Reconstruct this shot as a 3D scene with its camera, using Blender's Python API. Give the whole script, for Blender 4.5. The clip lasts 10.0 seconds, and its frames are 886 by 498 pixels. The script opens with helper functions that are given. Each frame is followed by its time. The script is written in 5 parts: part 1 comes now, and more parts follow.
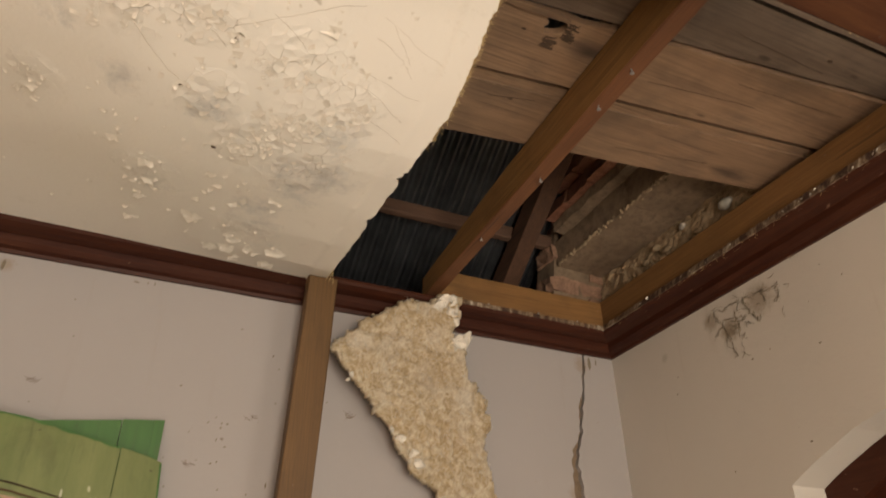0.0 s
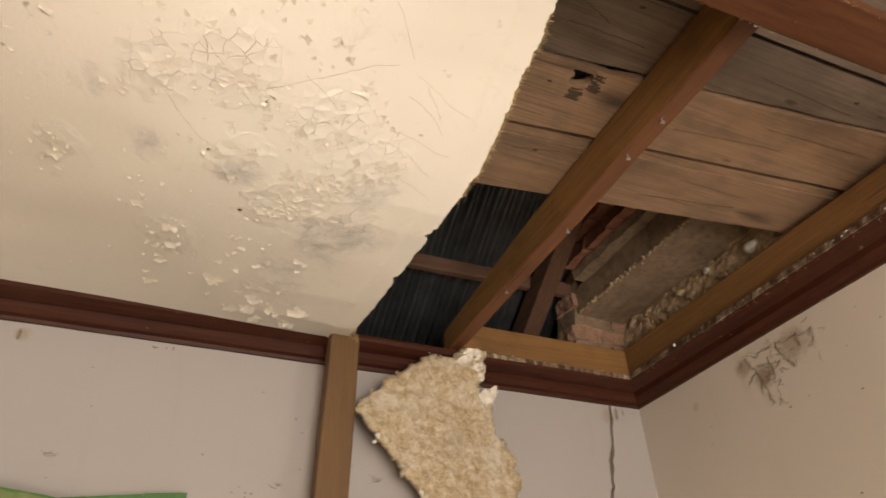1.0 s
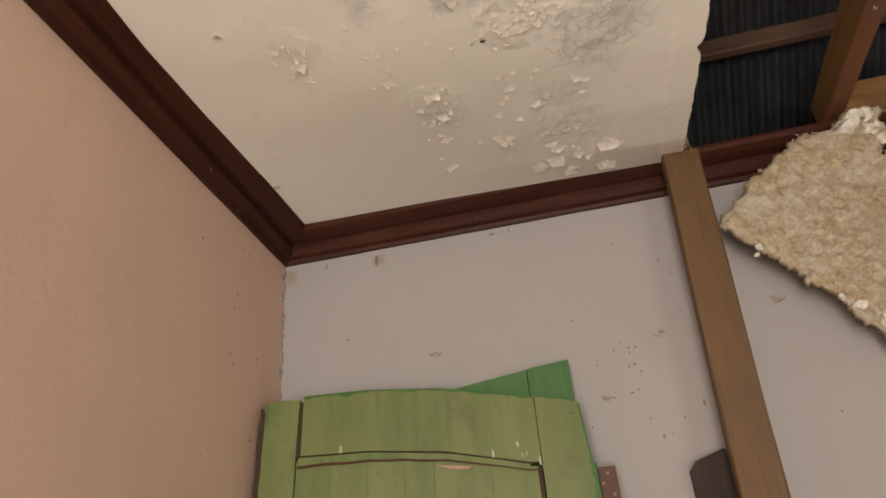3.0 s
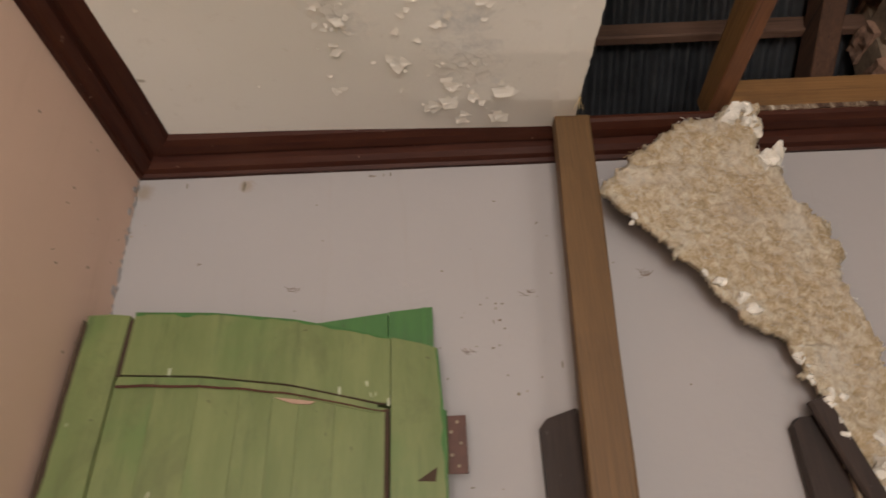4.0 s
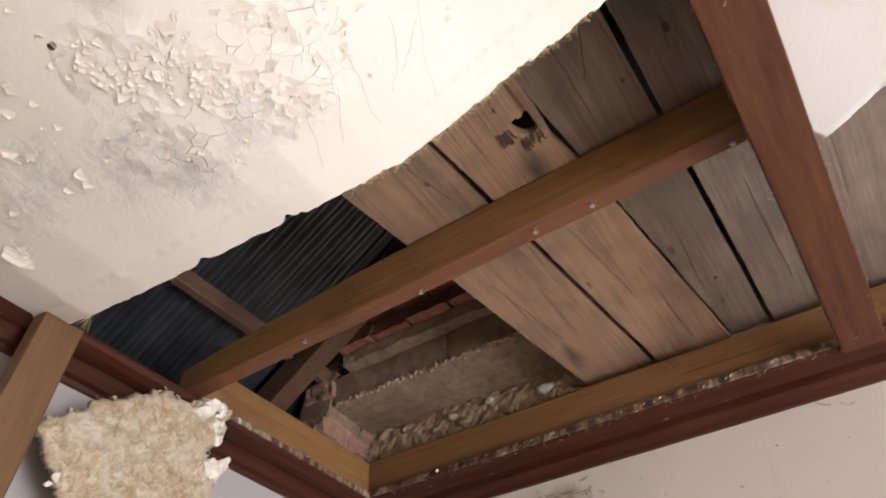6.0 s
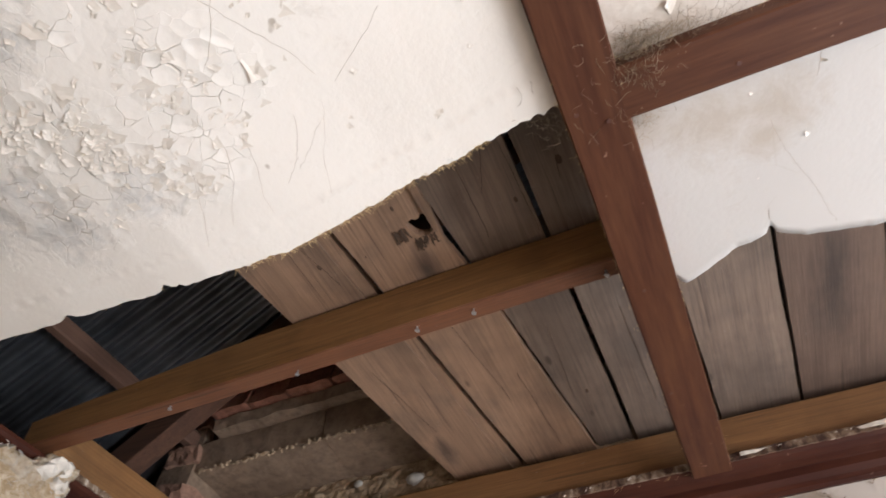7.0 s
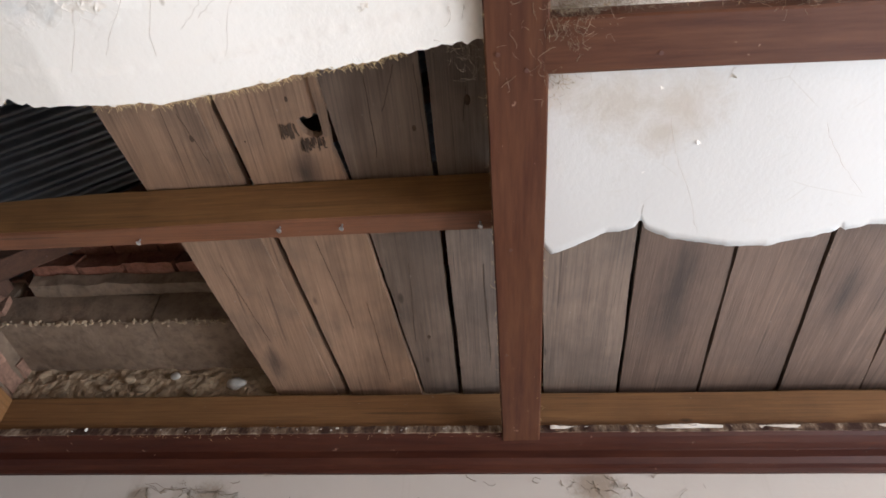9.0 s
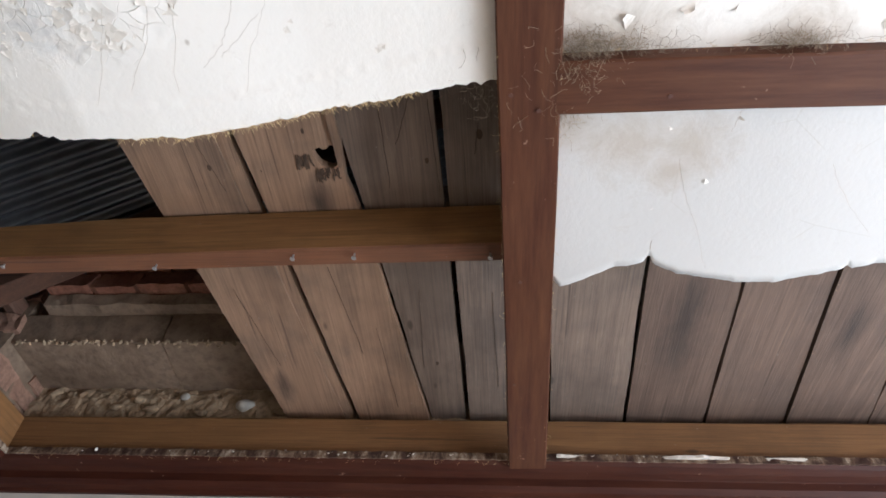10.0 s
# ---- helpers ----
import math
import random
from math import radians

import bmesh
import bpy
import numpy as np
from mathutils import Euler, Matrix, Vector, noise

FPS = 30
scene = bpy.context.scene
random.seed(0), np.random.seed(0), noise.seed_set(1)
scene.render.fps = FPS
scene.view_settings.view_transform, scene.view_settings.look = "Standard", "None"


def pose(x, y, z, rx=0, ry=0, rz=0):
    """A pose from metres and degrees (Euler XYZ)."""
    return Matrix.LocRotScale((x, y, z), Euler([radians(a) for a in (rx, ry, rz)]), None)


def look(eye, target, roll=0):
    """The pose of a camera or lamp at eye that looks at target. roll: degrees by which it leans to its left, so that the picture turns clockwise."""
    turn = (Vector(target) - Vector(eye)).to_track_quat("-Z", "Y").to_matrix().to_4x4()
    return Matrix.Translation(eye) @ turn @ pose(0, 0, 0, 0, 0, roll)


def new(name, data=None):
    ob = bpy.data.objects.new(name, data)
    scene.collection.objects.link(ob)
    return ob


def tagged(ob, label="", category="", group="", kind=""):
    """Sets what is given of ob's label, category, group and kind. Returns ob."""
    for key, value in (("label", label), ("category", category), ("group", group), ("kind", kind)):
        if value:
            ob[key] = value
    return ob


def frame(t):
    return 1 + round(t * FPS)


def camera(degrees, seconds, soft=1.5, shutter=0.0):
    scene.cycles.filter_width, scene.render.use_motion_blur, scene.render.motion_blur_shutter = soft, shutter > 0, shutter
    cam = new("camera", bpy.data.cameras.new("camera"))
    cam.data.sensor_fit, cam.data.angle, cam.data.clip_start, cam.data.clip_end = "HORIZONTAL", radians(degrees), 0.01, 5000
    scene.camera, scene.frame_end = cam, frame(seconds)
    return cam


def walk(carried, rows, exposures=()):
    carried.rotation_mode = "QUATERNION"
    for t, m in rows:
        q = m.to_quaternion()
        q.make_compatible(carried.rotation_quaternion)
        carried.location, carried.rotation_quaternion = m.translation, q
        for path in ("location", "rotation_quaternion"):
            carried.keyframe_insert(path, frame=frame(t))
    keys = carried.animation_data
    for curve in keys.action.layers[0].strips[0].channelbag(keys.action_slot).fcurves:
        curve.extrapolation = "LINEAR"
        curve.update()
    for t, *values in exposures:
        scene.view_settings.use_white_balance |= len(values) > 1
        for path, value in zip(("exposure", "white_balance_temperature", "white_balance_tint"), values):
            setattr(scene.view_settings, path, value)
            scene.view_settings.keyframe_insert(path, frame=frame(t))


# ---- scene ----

# ---------------------------------------------------------------- camera
cam = camera(65.75, 10.0, soft=1.6, shutter=0.3)
walk(cam, [
    (0, pose(-1.764, -2.128, 1.640, 121.17, 0.92, -24.63)),
    (0.5, pose(-1.801, -2.083, 1.683, 124.70, 1.66, -27.28)),
    (1, pose(-1.827, -2.079, 1.690, 124.90, 2.51, -23.73)),
    (1.5, pose(-1.756, -2.098, 1.641, 123.46, 2.09, -11.09)),
    (2, pose(-1.642, -1.957, 1.646, 122.00, 3.09, 4.83)),
    (2.2, pose(-1.615, -1.928, 1.688, 120.55, 3.55, 10.24)),
    (3.3, pose(-1.690, -1.751, 1.635, 118.54, 4.57, 13.30)),
    (3.5, pose(-1.721, -1.733, 1.613, 117.98, 4.24, 9.27)),
    (4, pose(-1.646, -1.605, 1.538, 119.29, 2.25, 1.03)),
    (4.5, pose(-1.529, -1.456, 1.604, 121.42, 0.36, -9.10)),
    (5, pose(-1.598, -1.582, 1.691, 124.35, -0.58, -28.58)),
    (5.5, pose(-1.739, -1.474, 1.759, 130.16, 2.10, -46.99)),
    (6, pose(-1.840, -1.516, 1.770, 134.19, 1.28, -56.74)),
    (6.2, pose(-1.850, -1.549, 1.813, 134.79, 0.65, -58.58)),
    (7.3, pose(-1.877, -1.611, 1.783, 139.98, 1.25, -71.63)),
    (7.5, pose(-1.874, -1.626, 1.779, 139.61, 0.99, -74.60)),
    (8, pose(-1.869, -1.637, 1.779, 137.23, 0.70, -82.12)),
    (8.5, pose(-1.810, -1.613, 1.809, 135.16, -0.28, -85.87)),
    (9, pose(-1.820, -1.584, 1.781, 135.05, -1.89, -86.02)),
    (9.5, pose(-1.832, -1.566, 1.785, 135.96, -2.84, -86.24)),
    (10, pose(-1.856, -1.580, 1.784, 136.52, -3.00, -86.25)),
], exposures=[(0, -0.54, 8300, 12), (0.7, -0.26, 8150, 12), (1.5, -0.27, 7950, 12), (2.2, -0.36, 7700, 12), (3.5, -0.54, 7350, 14), (4.5, -0.54, 6950, 14), (5.0, -0.46, 6750, 14), (5.5, 0.0, 6500, 14), (6.1, 0.17, 6300, 13), (7.5, -0.23, 5950, 11), (8.5, -0.27, 5850, 10), (9, -0.05, 5750, 9), (9.5, -0.02, 5650, 8), (10, -0.02, 5530, 7)])

# ---------------------------------------------------------------- light
world = bpy.data.worlds.new("world")
scene.world = world
world.use_nodes = True
wn = world.node_tree
sky = wn.nodes.new("ShaderNodeTexSky")
sky.sky_type = "NISHITA"
sky.sun_disc = False
sky.sun_elevation = radians(40)
sky.sun_rotation = radians(120)
wn.nodes["Background"].inputs["Strength"].default_value = 0.1
wn.links.new(sky.outputs["Color"], wn.nodes["Background"].inputs["Color"])

sun = new("sun", bpy.data.lights.new("sun", "SUN"))
sun.data.energy, sun.data.angle, sun.data.color = 4.6, radians(0.5), (1.0, 0.95, 0.88)
sun.matrix_world = look((6, -4.9, 6), (0, -3.3, 1))

# area lamps for daylight through two unseen doorways, added to light the room
for nm, eye, aim, w, h, power in (("front_door_daylight", (-1.80, -5.30, 1.05), (-1.2, -1.2, 2.75), 1.3, 2.1, 225.0), ("side_door_daylight", (0.12, -3.4, 1.05), (-1.3, -0.6, 1.3), 1.1, 2.1, 42.0)):
    daylight = new(nm, bpy.data.lights.new(nm, "AREA"))
    daylight.data.shape, daylight.data.size, daylight.data.size_y = "RECTANGLE", w, h
    daylight.data.energy, daylight.data.color = power, (1.0, 0.98, 0.97) if nm == "front_door_daylight" else (0.88, 0.94, 1.0)
    daylight.matrix_world = look(eye, aim)


# ---------------------------------------------------------------- materials
def shader(name, rough=0.7, metal=0.0):
    m = bpy.data.materials.new(name)
    m.use_nodes = True
    b = m.node_tree.nodes["Principled BSDF"]
    b.inputs["Roughness"].default_value = rough
    b.inputs["Metallic"].default_value = metal
    return m, m.node_tree, b


def coords(t, scale=(1, 1, 1), shift=0.0):
    c = t.nodes.new("ShaderNodeTexCoord")
    mp = t.nodes.new("ShaderNodeMapping")
    mp.inputs["Scale"].default_value = scale
    t.links.new(c.outputs["Object"], mp.inputs["Vector"])
    if shift:
        info = t.nodes.new("ShaderNodeObjectInfo")
        mul = t.nodes.new("ShaderNodeMath")
        mul.operation = "MULTIPLY"
        mul.inputs[1].default_value = shift
        t.links.new(info.outputs["Random"], mul.inputs[0])
        comb = t.nodes.new("ShaderNodeCombineXYZ")
        for i in range(3):
            t.links.new(mul.outputs[0], comb.inputs[i])
        t.links.new(comb.outputs[0], mp.inputs["Location"])
    return mp.outputs[0]


def tex_noise(t, vec, scale, detail=6.0, rough=0.6, distort=0.0):
    n = t.nodes.new("ShaderNodeTexNoise")
    n.inputs["Scale"].default_value = scale
    n.inputs["Detail"].default_value = detail
    n.inputs["Roughness"].default_value = rough
    n.inputs["Distortion"].default_value = distort
    t.links.new(vec, n.inputs["Vector"])
    return n.outputs["Fac"]


def tex_cells(t, vec, scale, feature="DISTANCE_TO_EDGE"):
    n = t.nodes.new("ShaderNodeTexVoronoi")
    n.feature = feature
    n.inputs["Scale"].default_value = scale
    t.links.new(vec, n.inputs["Vector"])
    return n.outputs["Distance"]


def ramp(t, fac, *stops):
    r = t.nodes.new("ShaderNodeValToRGB")
    e = r.color_ramp.elements
    while len(e) < len(stops):
        e.new(0.5)
    for el, (p, c) in zip(e, stops):
        el.position = p
        el.color = (c, c, c, 1) if isinstance(c, (int, float)) else (*c, 1)
    t.links.new(fac, r.inputs["Fac"])
    return r.outputs["Color"]


def mix(t, fac, a, b, mode="MIX"):
    n = t.nodes.new("ShaderNodeMix")
    n.data_type, n.blend_type = "RGBA", mode
    for sock, v in ((n.inputs["Factor"], fac), (n.inputs["A"], a), (n.inputs["B"], b)):
        if isinstance(v, (int, float)):
            sock.default_value = v
        elif isinstance(v, tuple):
            sock.default_value = (*v, 1)
        else:
            t.links.new(v, sock)
    return n.outputs["Result"]


def math_node(t, op, a, b):
    n = t.nodes.new("ShaderNodeMath")
    n.operation = op
    for sock, v in zip(n.inputs, (a, b)):
        if isinstance(v, (int, float)):
            sock.default_value = v
        else:
            t.links.new(v, sock)
    return n.outputs[0]


def bump(t, b, height, strength=0.3, dist=0.01):
    n = t.nodes.new("ShaderNodeBump")
    n.inputs["Strength"].default_value = strength
    n.inputs["Distance"].default_value = dist
    t.links.new(height, n.inputs["Height"])
    t.links.new(n.outputs["Normal"], b.inputs["Normal"])


def base(t, b, colour):
    t.links.new(colour, b.inputs["Base Color"])


def blob(t, vec, centre, radius):
    """A soft round mask about a place, for a stain of its own."""
    d = t.nodes.new("ShaderNodeVectorMath")
    d.operation = "DISTANCE"
    d.inputs[1].default_value = centre
    t.links.new(vec, d.inputs[0])
    return ramp(t, math_node(t, "DIVIDE", d.outputs["Value"], radius * 2), (0.0, 1.0), (0.5, 0.0))


def wall_paint(name, colour, dirt, seed, stains=()):
    m, t, b = shader(name, 0.85)
    v = coords(t)
    big = tex_noise(t, v, 1.6 + seed, 5, 0.55)
    c = mix(t, ramp(t, big, (0.35, 0.0), (0.75, 0.5)), colour, tuple(x * 0.86 for x in colour))
    drip = tex_noise(t, coords(t, (14, 14, 1.2)), 1.0, 4, 0.6)
    c = mix(t, ramp(t, drip, (0.6, 0.0), (0.85, 0.3)), c, dirt)
    for at, r, amount in stains:
        k = math_node(t, "ADD", math_node(t, "MULTIPLY", blob(t, v, at, r), 0.6), math_node(t, "MULTIPLY", tex_noise(t, v, 40.0, 7, 0.75, 1.2), 0.55))
        c = mix(t, ramp(t, k, (0.47, 0.0), (0.72, amount)), c, dirt)
    specks = tex_noise(t, v, 34.0, 2, 0.5)
    c = mix(t, ramp(t, specks, (0.755, 0.0), (0.79, 0.8)), c, dirt)
    base(t, b, c)
    fine = tex_noise(t, v, 55.0, 6, 0.7)
    bump(t, b, math_node(t, "ADD", math_node(t, "MULTIPLY", big, 2.5), math_node(t, "MULTIPLY", fine, 0.25)), 0.35, 0.01)
    return m


M_WALL = wall_paint("white_limewash", (0.345, 0.324, 0.318), (0.27, 0.215, 0.165), 0.0, (((-0.16, 0, 2.66), 0.06, 0.7), ((-2.19, 0, 2.67), 0.04, 0.7), ((-2.48, 0, 2.66), 0.05, 0.8), ((-0.25, 0, 2.15), 0.06, 0.6)))
M_PINK = wall_paint("peach_limewash", (0.66, 0.465, 0.362), (0.42, 0.275, 0.19), 0.7)
M_RIGHT = wall_paint("cream_limewash", (0.51, 0.48, 0.435), (0.25, 0.20, 0.145), 0.3, (((0, -0.62, 2.58), 0.07, 0.85), ((0, -0.76, 2.63), 0.10, 0.7), ((0, -0.55, 2.64), 0.06, 0.7), ((0, -1.85, 2.67), 0.12, 0.8), ((0, -0.30, 2.60), 0.03, 0.35)))


def ceiling_paint(name, peel):
    m, t, b = shader(name, 0.75)
    v = coords(t)
    big = tex_noise(t, v, 1.3, 4, 0.5)
    cream = mix(t, ramp(t, big, (0.35, 0.0), (0.7, 1.0)), (0.775, 0.75, 0.695), (0.73, 0.70, 0.64)) if peel else mix(t, ramp(t, big, (0.35, 0.0), (0.7, 1.0)), (0.56, 0.546, 0.518), (0.51, 0.495, 0.468))
    hgt = math_node(t, "MULTIPLY", tex_noise(t, v, 90.0, 4, 0.6), 0.12)
    c = cream
    if peel:
        mask, bald = None, None
        for x, y, r in ((-1.64, -0.84, 0.13), (-1.54, -0.94, 0.15), (-1.47, -1.02, 0.12), (-1.59, -1.12, 0.15), (-1.50, -0.80, 0.18), (-1.57, -0.42, 0.13), (-1.86, -0.62, 0.12), (-1.92, -1.14, 0.12), (-1.80, -1.18, 0.14), (-2.09, -0.86, 0.08), (-1.60, -1.32, 0.10), (-1.75, -0.96, 0.10)):
            k = blob(t, v, (x, y, 2.67), r)
            mask = k if mask is None else math_node(t, "MAXIMUM", mask, k)
        for x, y, r in ((-1.446, -0.93, 0.10), (-1.52, -0.77, 0.13), (-1.50, -0.68, 0.13), (-1.446, -0.76, 0.12), (-1.58, -0.55, 0.12), (-1.56, -0.46, 0.12), (-1.50, -0.32, 0.08), (-1.84, -0.54, 0.10), (-2.05, -1.05, 0.07), (-1.93, -0.93, 0.08), (-1.58, -1.30, 0.08), (-1.74, -0.92, 0.09)):
            k = blob(t, v, (x, y, 2.67), r)
            bald = k if bald is None else math_node(t, "MAXIMUM", bald, k)
        rag = tex_noise(t, v, 15.0, 8, 0.68, 0.5)
        bare = ramp(t, math_node(t, "ADD", math_node(t, "MULTIPLY", bald, 0.42), math_node(t, "MULTIPLY", rag, 0.85)), (0.56, 0.0), (0.80, 0.9))
        grey = ramp(t, tex_noise(t, v, 24, 7, 0.7), (0.34, (0.47, 0.47, 0.455)), (0.50, (0.60, 0.595, 0.57)), (0.62, (0.73, 0.70, 0.65)))
        c = mix(t, bare, c, grey)
        wob = t.nodes.new("ShaderNodeTexNoise")
        wob.inputs["Scale"].default_value = 9.0
        wob.inputs["Detail"].default_value = 3.0
        t.links.new(v, wob.inputs["Vector"])
        sc = t.nodes.new("ShaderNodeVectorMath")
        sc.operation = "SCALE"
        sc.inputs["Scale"].default_value = 0.05
        t.links.new(wob.outputs["Color"], sc.inputs[0])
        warp = t.nodes.new("ShaderNodeVectorMath")
        warp.operation = "ADD"
        t.links.new(v, warp.inputs[0])
        t.links.new(sc.outputs[0], warp.inputs[1])
        zone = ramp(t, math_node(t, "ADD", math_node(t, "MULTIPLY", mask, 0.8), math_node(t, "MULTIPLY", tex_noise(t, v, 5.0, 4, 0.6), 0.7)), (0.52, 0.0), (0.80, 1.0))
        # dried scales of paint, each standing at its own height
        cell = t.nodes.new("ShaderNodeTexVoronoi")
        cell.inputs["Scale"].default_value = 34.0
        t.links.new(warp.outputs[0], cell.inputs["Vector"])
        level = math_node(t, "MULTIPLY", ramp(t, cell.outputs["Color"], (0.25, 0.0), (0.8, 1.0)), zone)
        crack = ramp(t, tex_cells(t, warp.outputs[0], 34.0), (0.0, 1.0), (0.03, 0.0))
        crack = math_node(t, "MULTIPLY", crack, ramp(t, tex_noise(t, v, 16.0, 3), (0.46, 0.0), (0.58, 1.0)))
        crack = math_node(t, "MULTIPLY", crack, zone)
        lines = crack
        c = mix(t, math_node(t, "MULTIPLY", lines, 0.5), c, (0.33, 0.27, 0.20))
        dish = math_node(t, "MULTIPLY", math_node(t, "MULTIPLY", cell.outputs["Distance"], level), 1.1)
        hgt = math_node(t, "ADD", hgt, math_node(t, "ADD", math_node(t, "MULTIPLY", level, 0.25), dish))
        hgt = math_node(t, "SUBTRACT", math_node(t, "SUBTRACT", hgt, math_node(t, "MULTIPLY", bare, 0.25)), math_node(t, "MULTIPLY", lines, 0.25))
    grime = None
    for x, y, r in ((-1.36, -1.71, 0.16), (-1.21, -1.70, 0.12), (-1.17, -1.80, 0.14), (-1.15, -1.91, 0.11), (-1.36, -1.78, 0.14), (-1.35, -2.04, 0.10), (-1.10, -1.88, 0.08)):
        k = blob(t, v, (x, y, 2.78), r)
        grime = k if grime is None else math_node(t, "MAXIMUM", grime, k)
    smear = tex_noise(t, v, 14.0, 9, 0.8, 0.6)
    grime = ramp(t, math_node(t, "ADD", math_node(t, "MULTIPLY", grime, 0.36), math_node(t, "MULTIPLY", smear, 0.75)), (0.43, 0.0), (0.72, 0.65))
    c = mix(t, grime, c, (0.38, 0.32, 0.25))
    if not peel:
        hair = ramp(t, tex_cells(t, coords(t, (1.0, 0.7, 1)), 4.2), (0.0, 1.0), (0.0045, 0.0))
        hair = math_node(t, "MULTIPLY", hair, ramp(t, tex_noise(t, v, 5.0, 2), (0.52, 0.0), (0.60, 0.45)))
        c = mix(t, hair, c, (0.40, 0.36, 0.30))
    spots = ramp(t, tex_noise(t, v, 19.0, 2, 0.4), (0.77, 0.0), (0.80, 0.7))
    c = mix(t, spots, c, (0.30, 0.25, 0.18))
    base(t, b, c)
    bump(t, b, hgt, 0.8, 0.006)
    return m


M_CEIL = ceiling_paint("flaking_cream_distemper", True)
M_CEIL_B = ceiling_paint("cream_distemper", False)


def flake_paint():
    m, t, b = shader("paint_flake", 0.8)
    g = t.nodes.new("ShaderNodeNewGeometry")
    base(t, b, ramp(t, g.outputs["Random Per Island"], (0.0, (0.64, 0.60, 0.53)), (0.5, (0.70, 0.66, 0.59)), (1.0, (0.77, 0.73, 0.66))))
    return m


M_FLAKE = flake_paint()


def wood(name, dark, light, axis, ring=1.0, rough=0.65, grey=None, varnish=0.0):
    """Sawn wood with its grain along one axis: x, y or z."""
    m, t, b = shader(name, rough)
    s = {"x": (0.9, 16, 16), "y": (16, 0.9, 16), "z": (16, 16, 0.9)}[axis]
    v = coords(t, s, 37.0)
    grain = tex_noise(t, v, 2.2 * ring, 8, 0.7, 0.8)
    fine = tex_noise(t, coords(t, tuple(k * 5 for k in s), 37.0), 2.0, 4, 0.7)
    c = ramp(t, grain, (0.28, dark), (0.52, tuple((p + q) / 2 for p, q in zip(dark, light))), (0.74, light))
    c = mix(t, ramp(t, fine, (0.36, 0.28), (0.58, 0.0)), c, tuple(x * 0.5 for x in dark))
    c = mix(t, ramp(t, tex_noise(t, coords(t, tuple(k ** 0.5 for k in s), 71.0), 3.0, 5, 0.6), (0.40, 0.0), (0.62, 0.5)), c, tuple((p * 0.65 + q * 0.35) for p, q in zip(dark, light)))
    kn = {"x": (3.2, 9, 9), "y": (9, 3.2, 9), "z": (9, 9, 3.2)}[axis]
    knot = ramp(t, tex_cells(t, coords(t, kn, 23.0), 0.75, "F1"), (0.0, 1.0), (0.035, 0.8), (0.06, 0.0))
    c = mix(t, knot, c, tuple(x * 0.35 for x in dark))
    shake = tex_noise(t, coords(t, tuple(k * 3.2 if k > 1 else 1.1 for k in s), 51.0), 1.6, 3, 0.5)
    c = mix(t, ramp(t, shake, (0.66, 0.0), (0.71, 0.6)), c, tuple(x * 0.35 for x in dark))
    blot = tex_noise(t, coords(t, (1, 1, 1), 11.0), 4.5, 5, 0.6)
    if grey:
        dark_blot = tex_noise(t, coords(t, (1, 1.6, 1), 83.0), 2.6, 5, 0.6)
        c = mix(t, ramp(t, dark_blot, (0.48, 0.0), (0.64, 0.5)), c, tuple(x * 0.7 for x in dark))
        c = mix(t, ramp(t, blot, (0.46, 0.0), (0.68, 0.5)), c, grey)
        wet = None
        place = coords(t, (0.30, 1.0, 1.0))
        for x, y, r in ((-0.50, -2.045, 0.105), (-0.20, -0.935, 0.05), (-0.46, -2.46, 0.07), (-0.9, -1.18, 0.05)):
            q = blob(t, place, (x * 0.30, y, 2.95), r)
            wet = q if wet is None else math_node(t, "MAXIMUM", wet, q)
        wet = math_node(t, "ADD", math_node(t, "MULTIPLY", wet, 0.5), math_node(t, "MULTIPLY", tex_noise(t, coords(t, (2.2, 9, 9), 5.0), 2.0, 6, 0.65), 0.5))
        c = mix(t, ramp(t, wet, (0.42, 0.0), (0.74, 0.85)), c, (0.040, 0.028, 0.022))
    else:
        c = mix(t, ramp(t, blot, (0.50, 0.0), (0.75, 0.55)), c, tuple(x * 0.55 for x in dark))
    lines = tex_noise(t, coords(t, tuple(130 if k > 1 else 1.6 for k in s), 43.0), 2.0, 3, 0.6, 0.3)
    c = mix(t, 1.0, c, ramp(t, lines, (0.36, 0.82), (0.50, 0.99), (0.64, 1.07)), "MULTIPLY")
    scuff = tex_noise(t, coords(t, tuple(k ** 0.25 for k in s), 19.0), 46.0, 5, 0.7)
    c = mix(t, ramp(t, scuff, (0.675, 0.0), (0.72, 0.5)), c, tuple(0.45 * x + 0.22 for x in light))
    info = t.nodes.new("ShaderNodeObjectInfo")
    c = mix(t, 1.0, c, ramp(t, info.outputs["Random"], (0.0, 0.84), (1.0, 1.12)), "MULTIPLY")
    base(t, b, c)
    if varnish:
        b.inputs["Coat Weight"].default_value = varnish
        b.inputs["Coat Roughness"].default_value = 0.35
    bump(t, b, math_node(t, "ADD", grain, math_node(t, "MULTIPLY", lines, 0.5)), 0.35, 0.004)
    return m


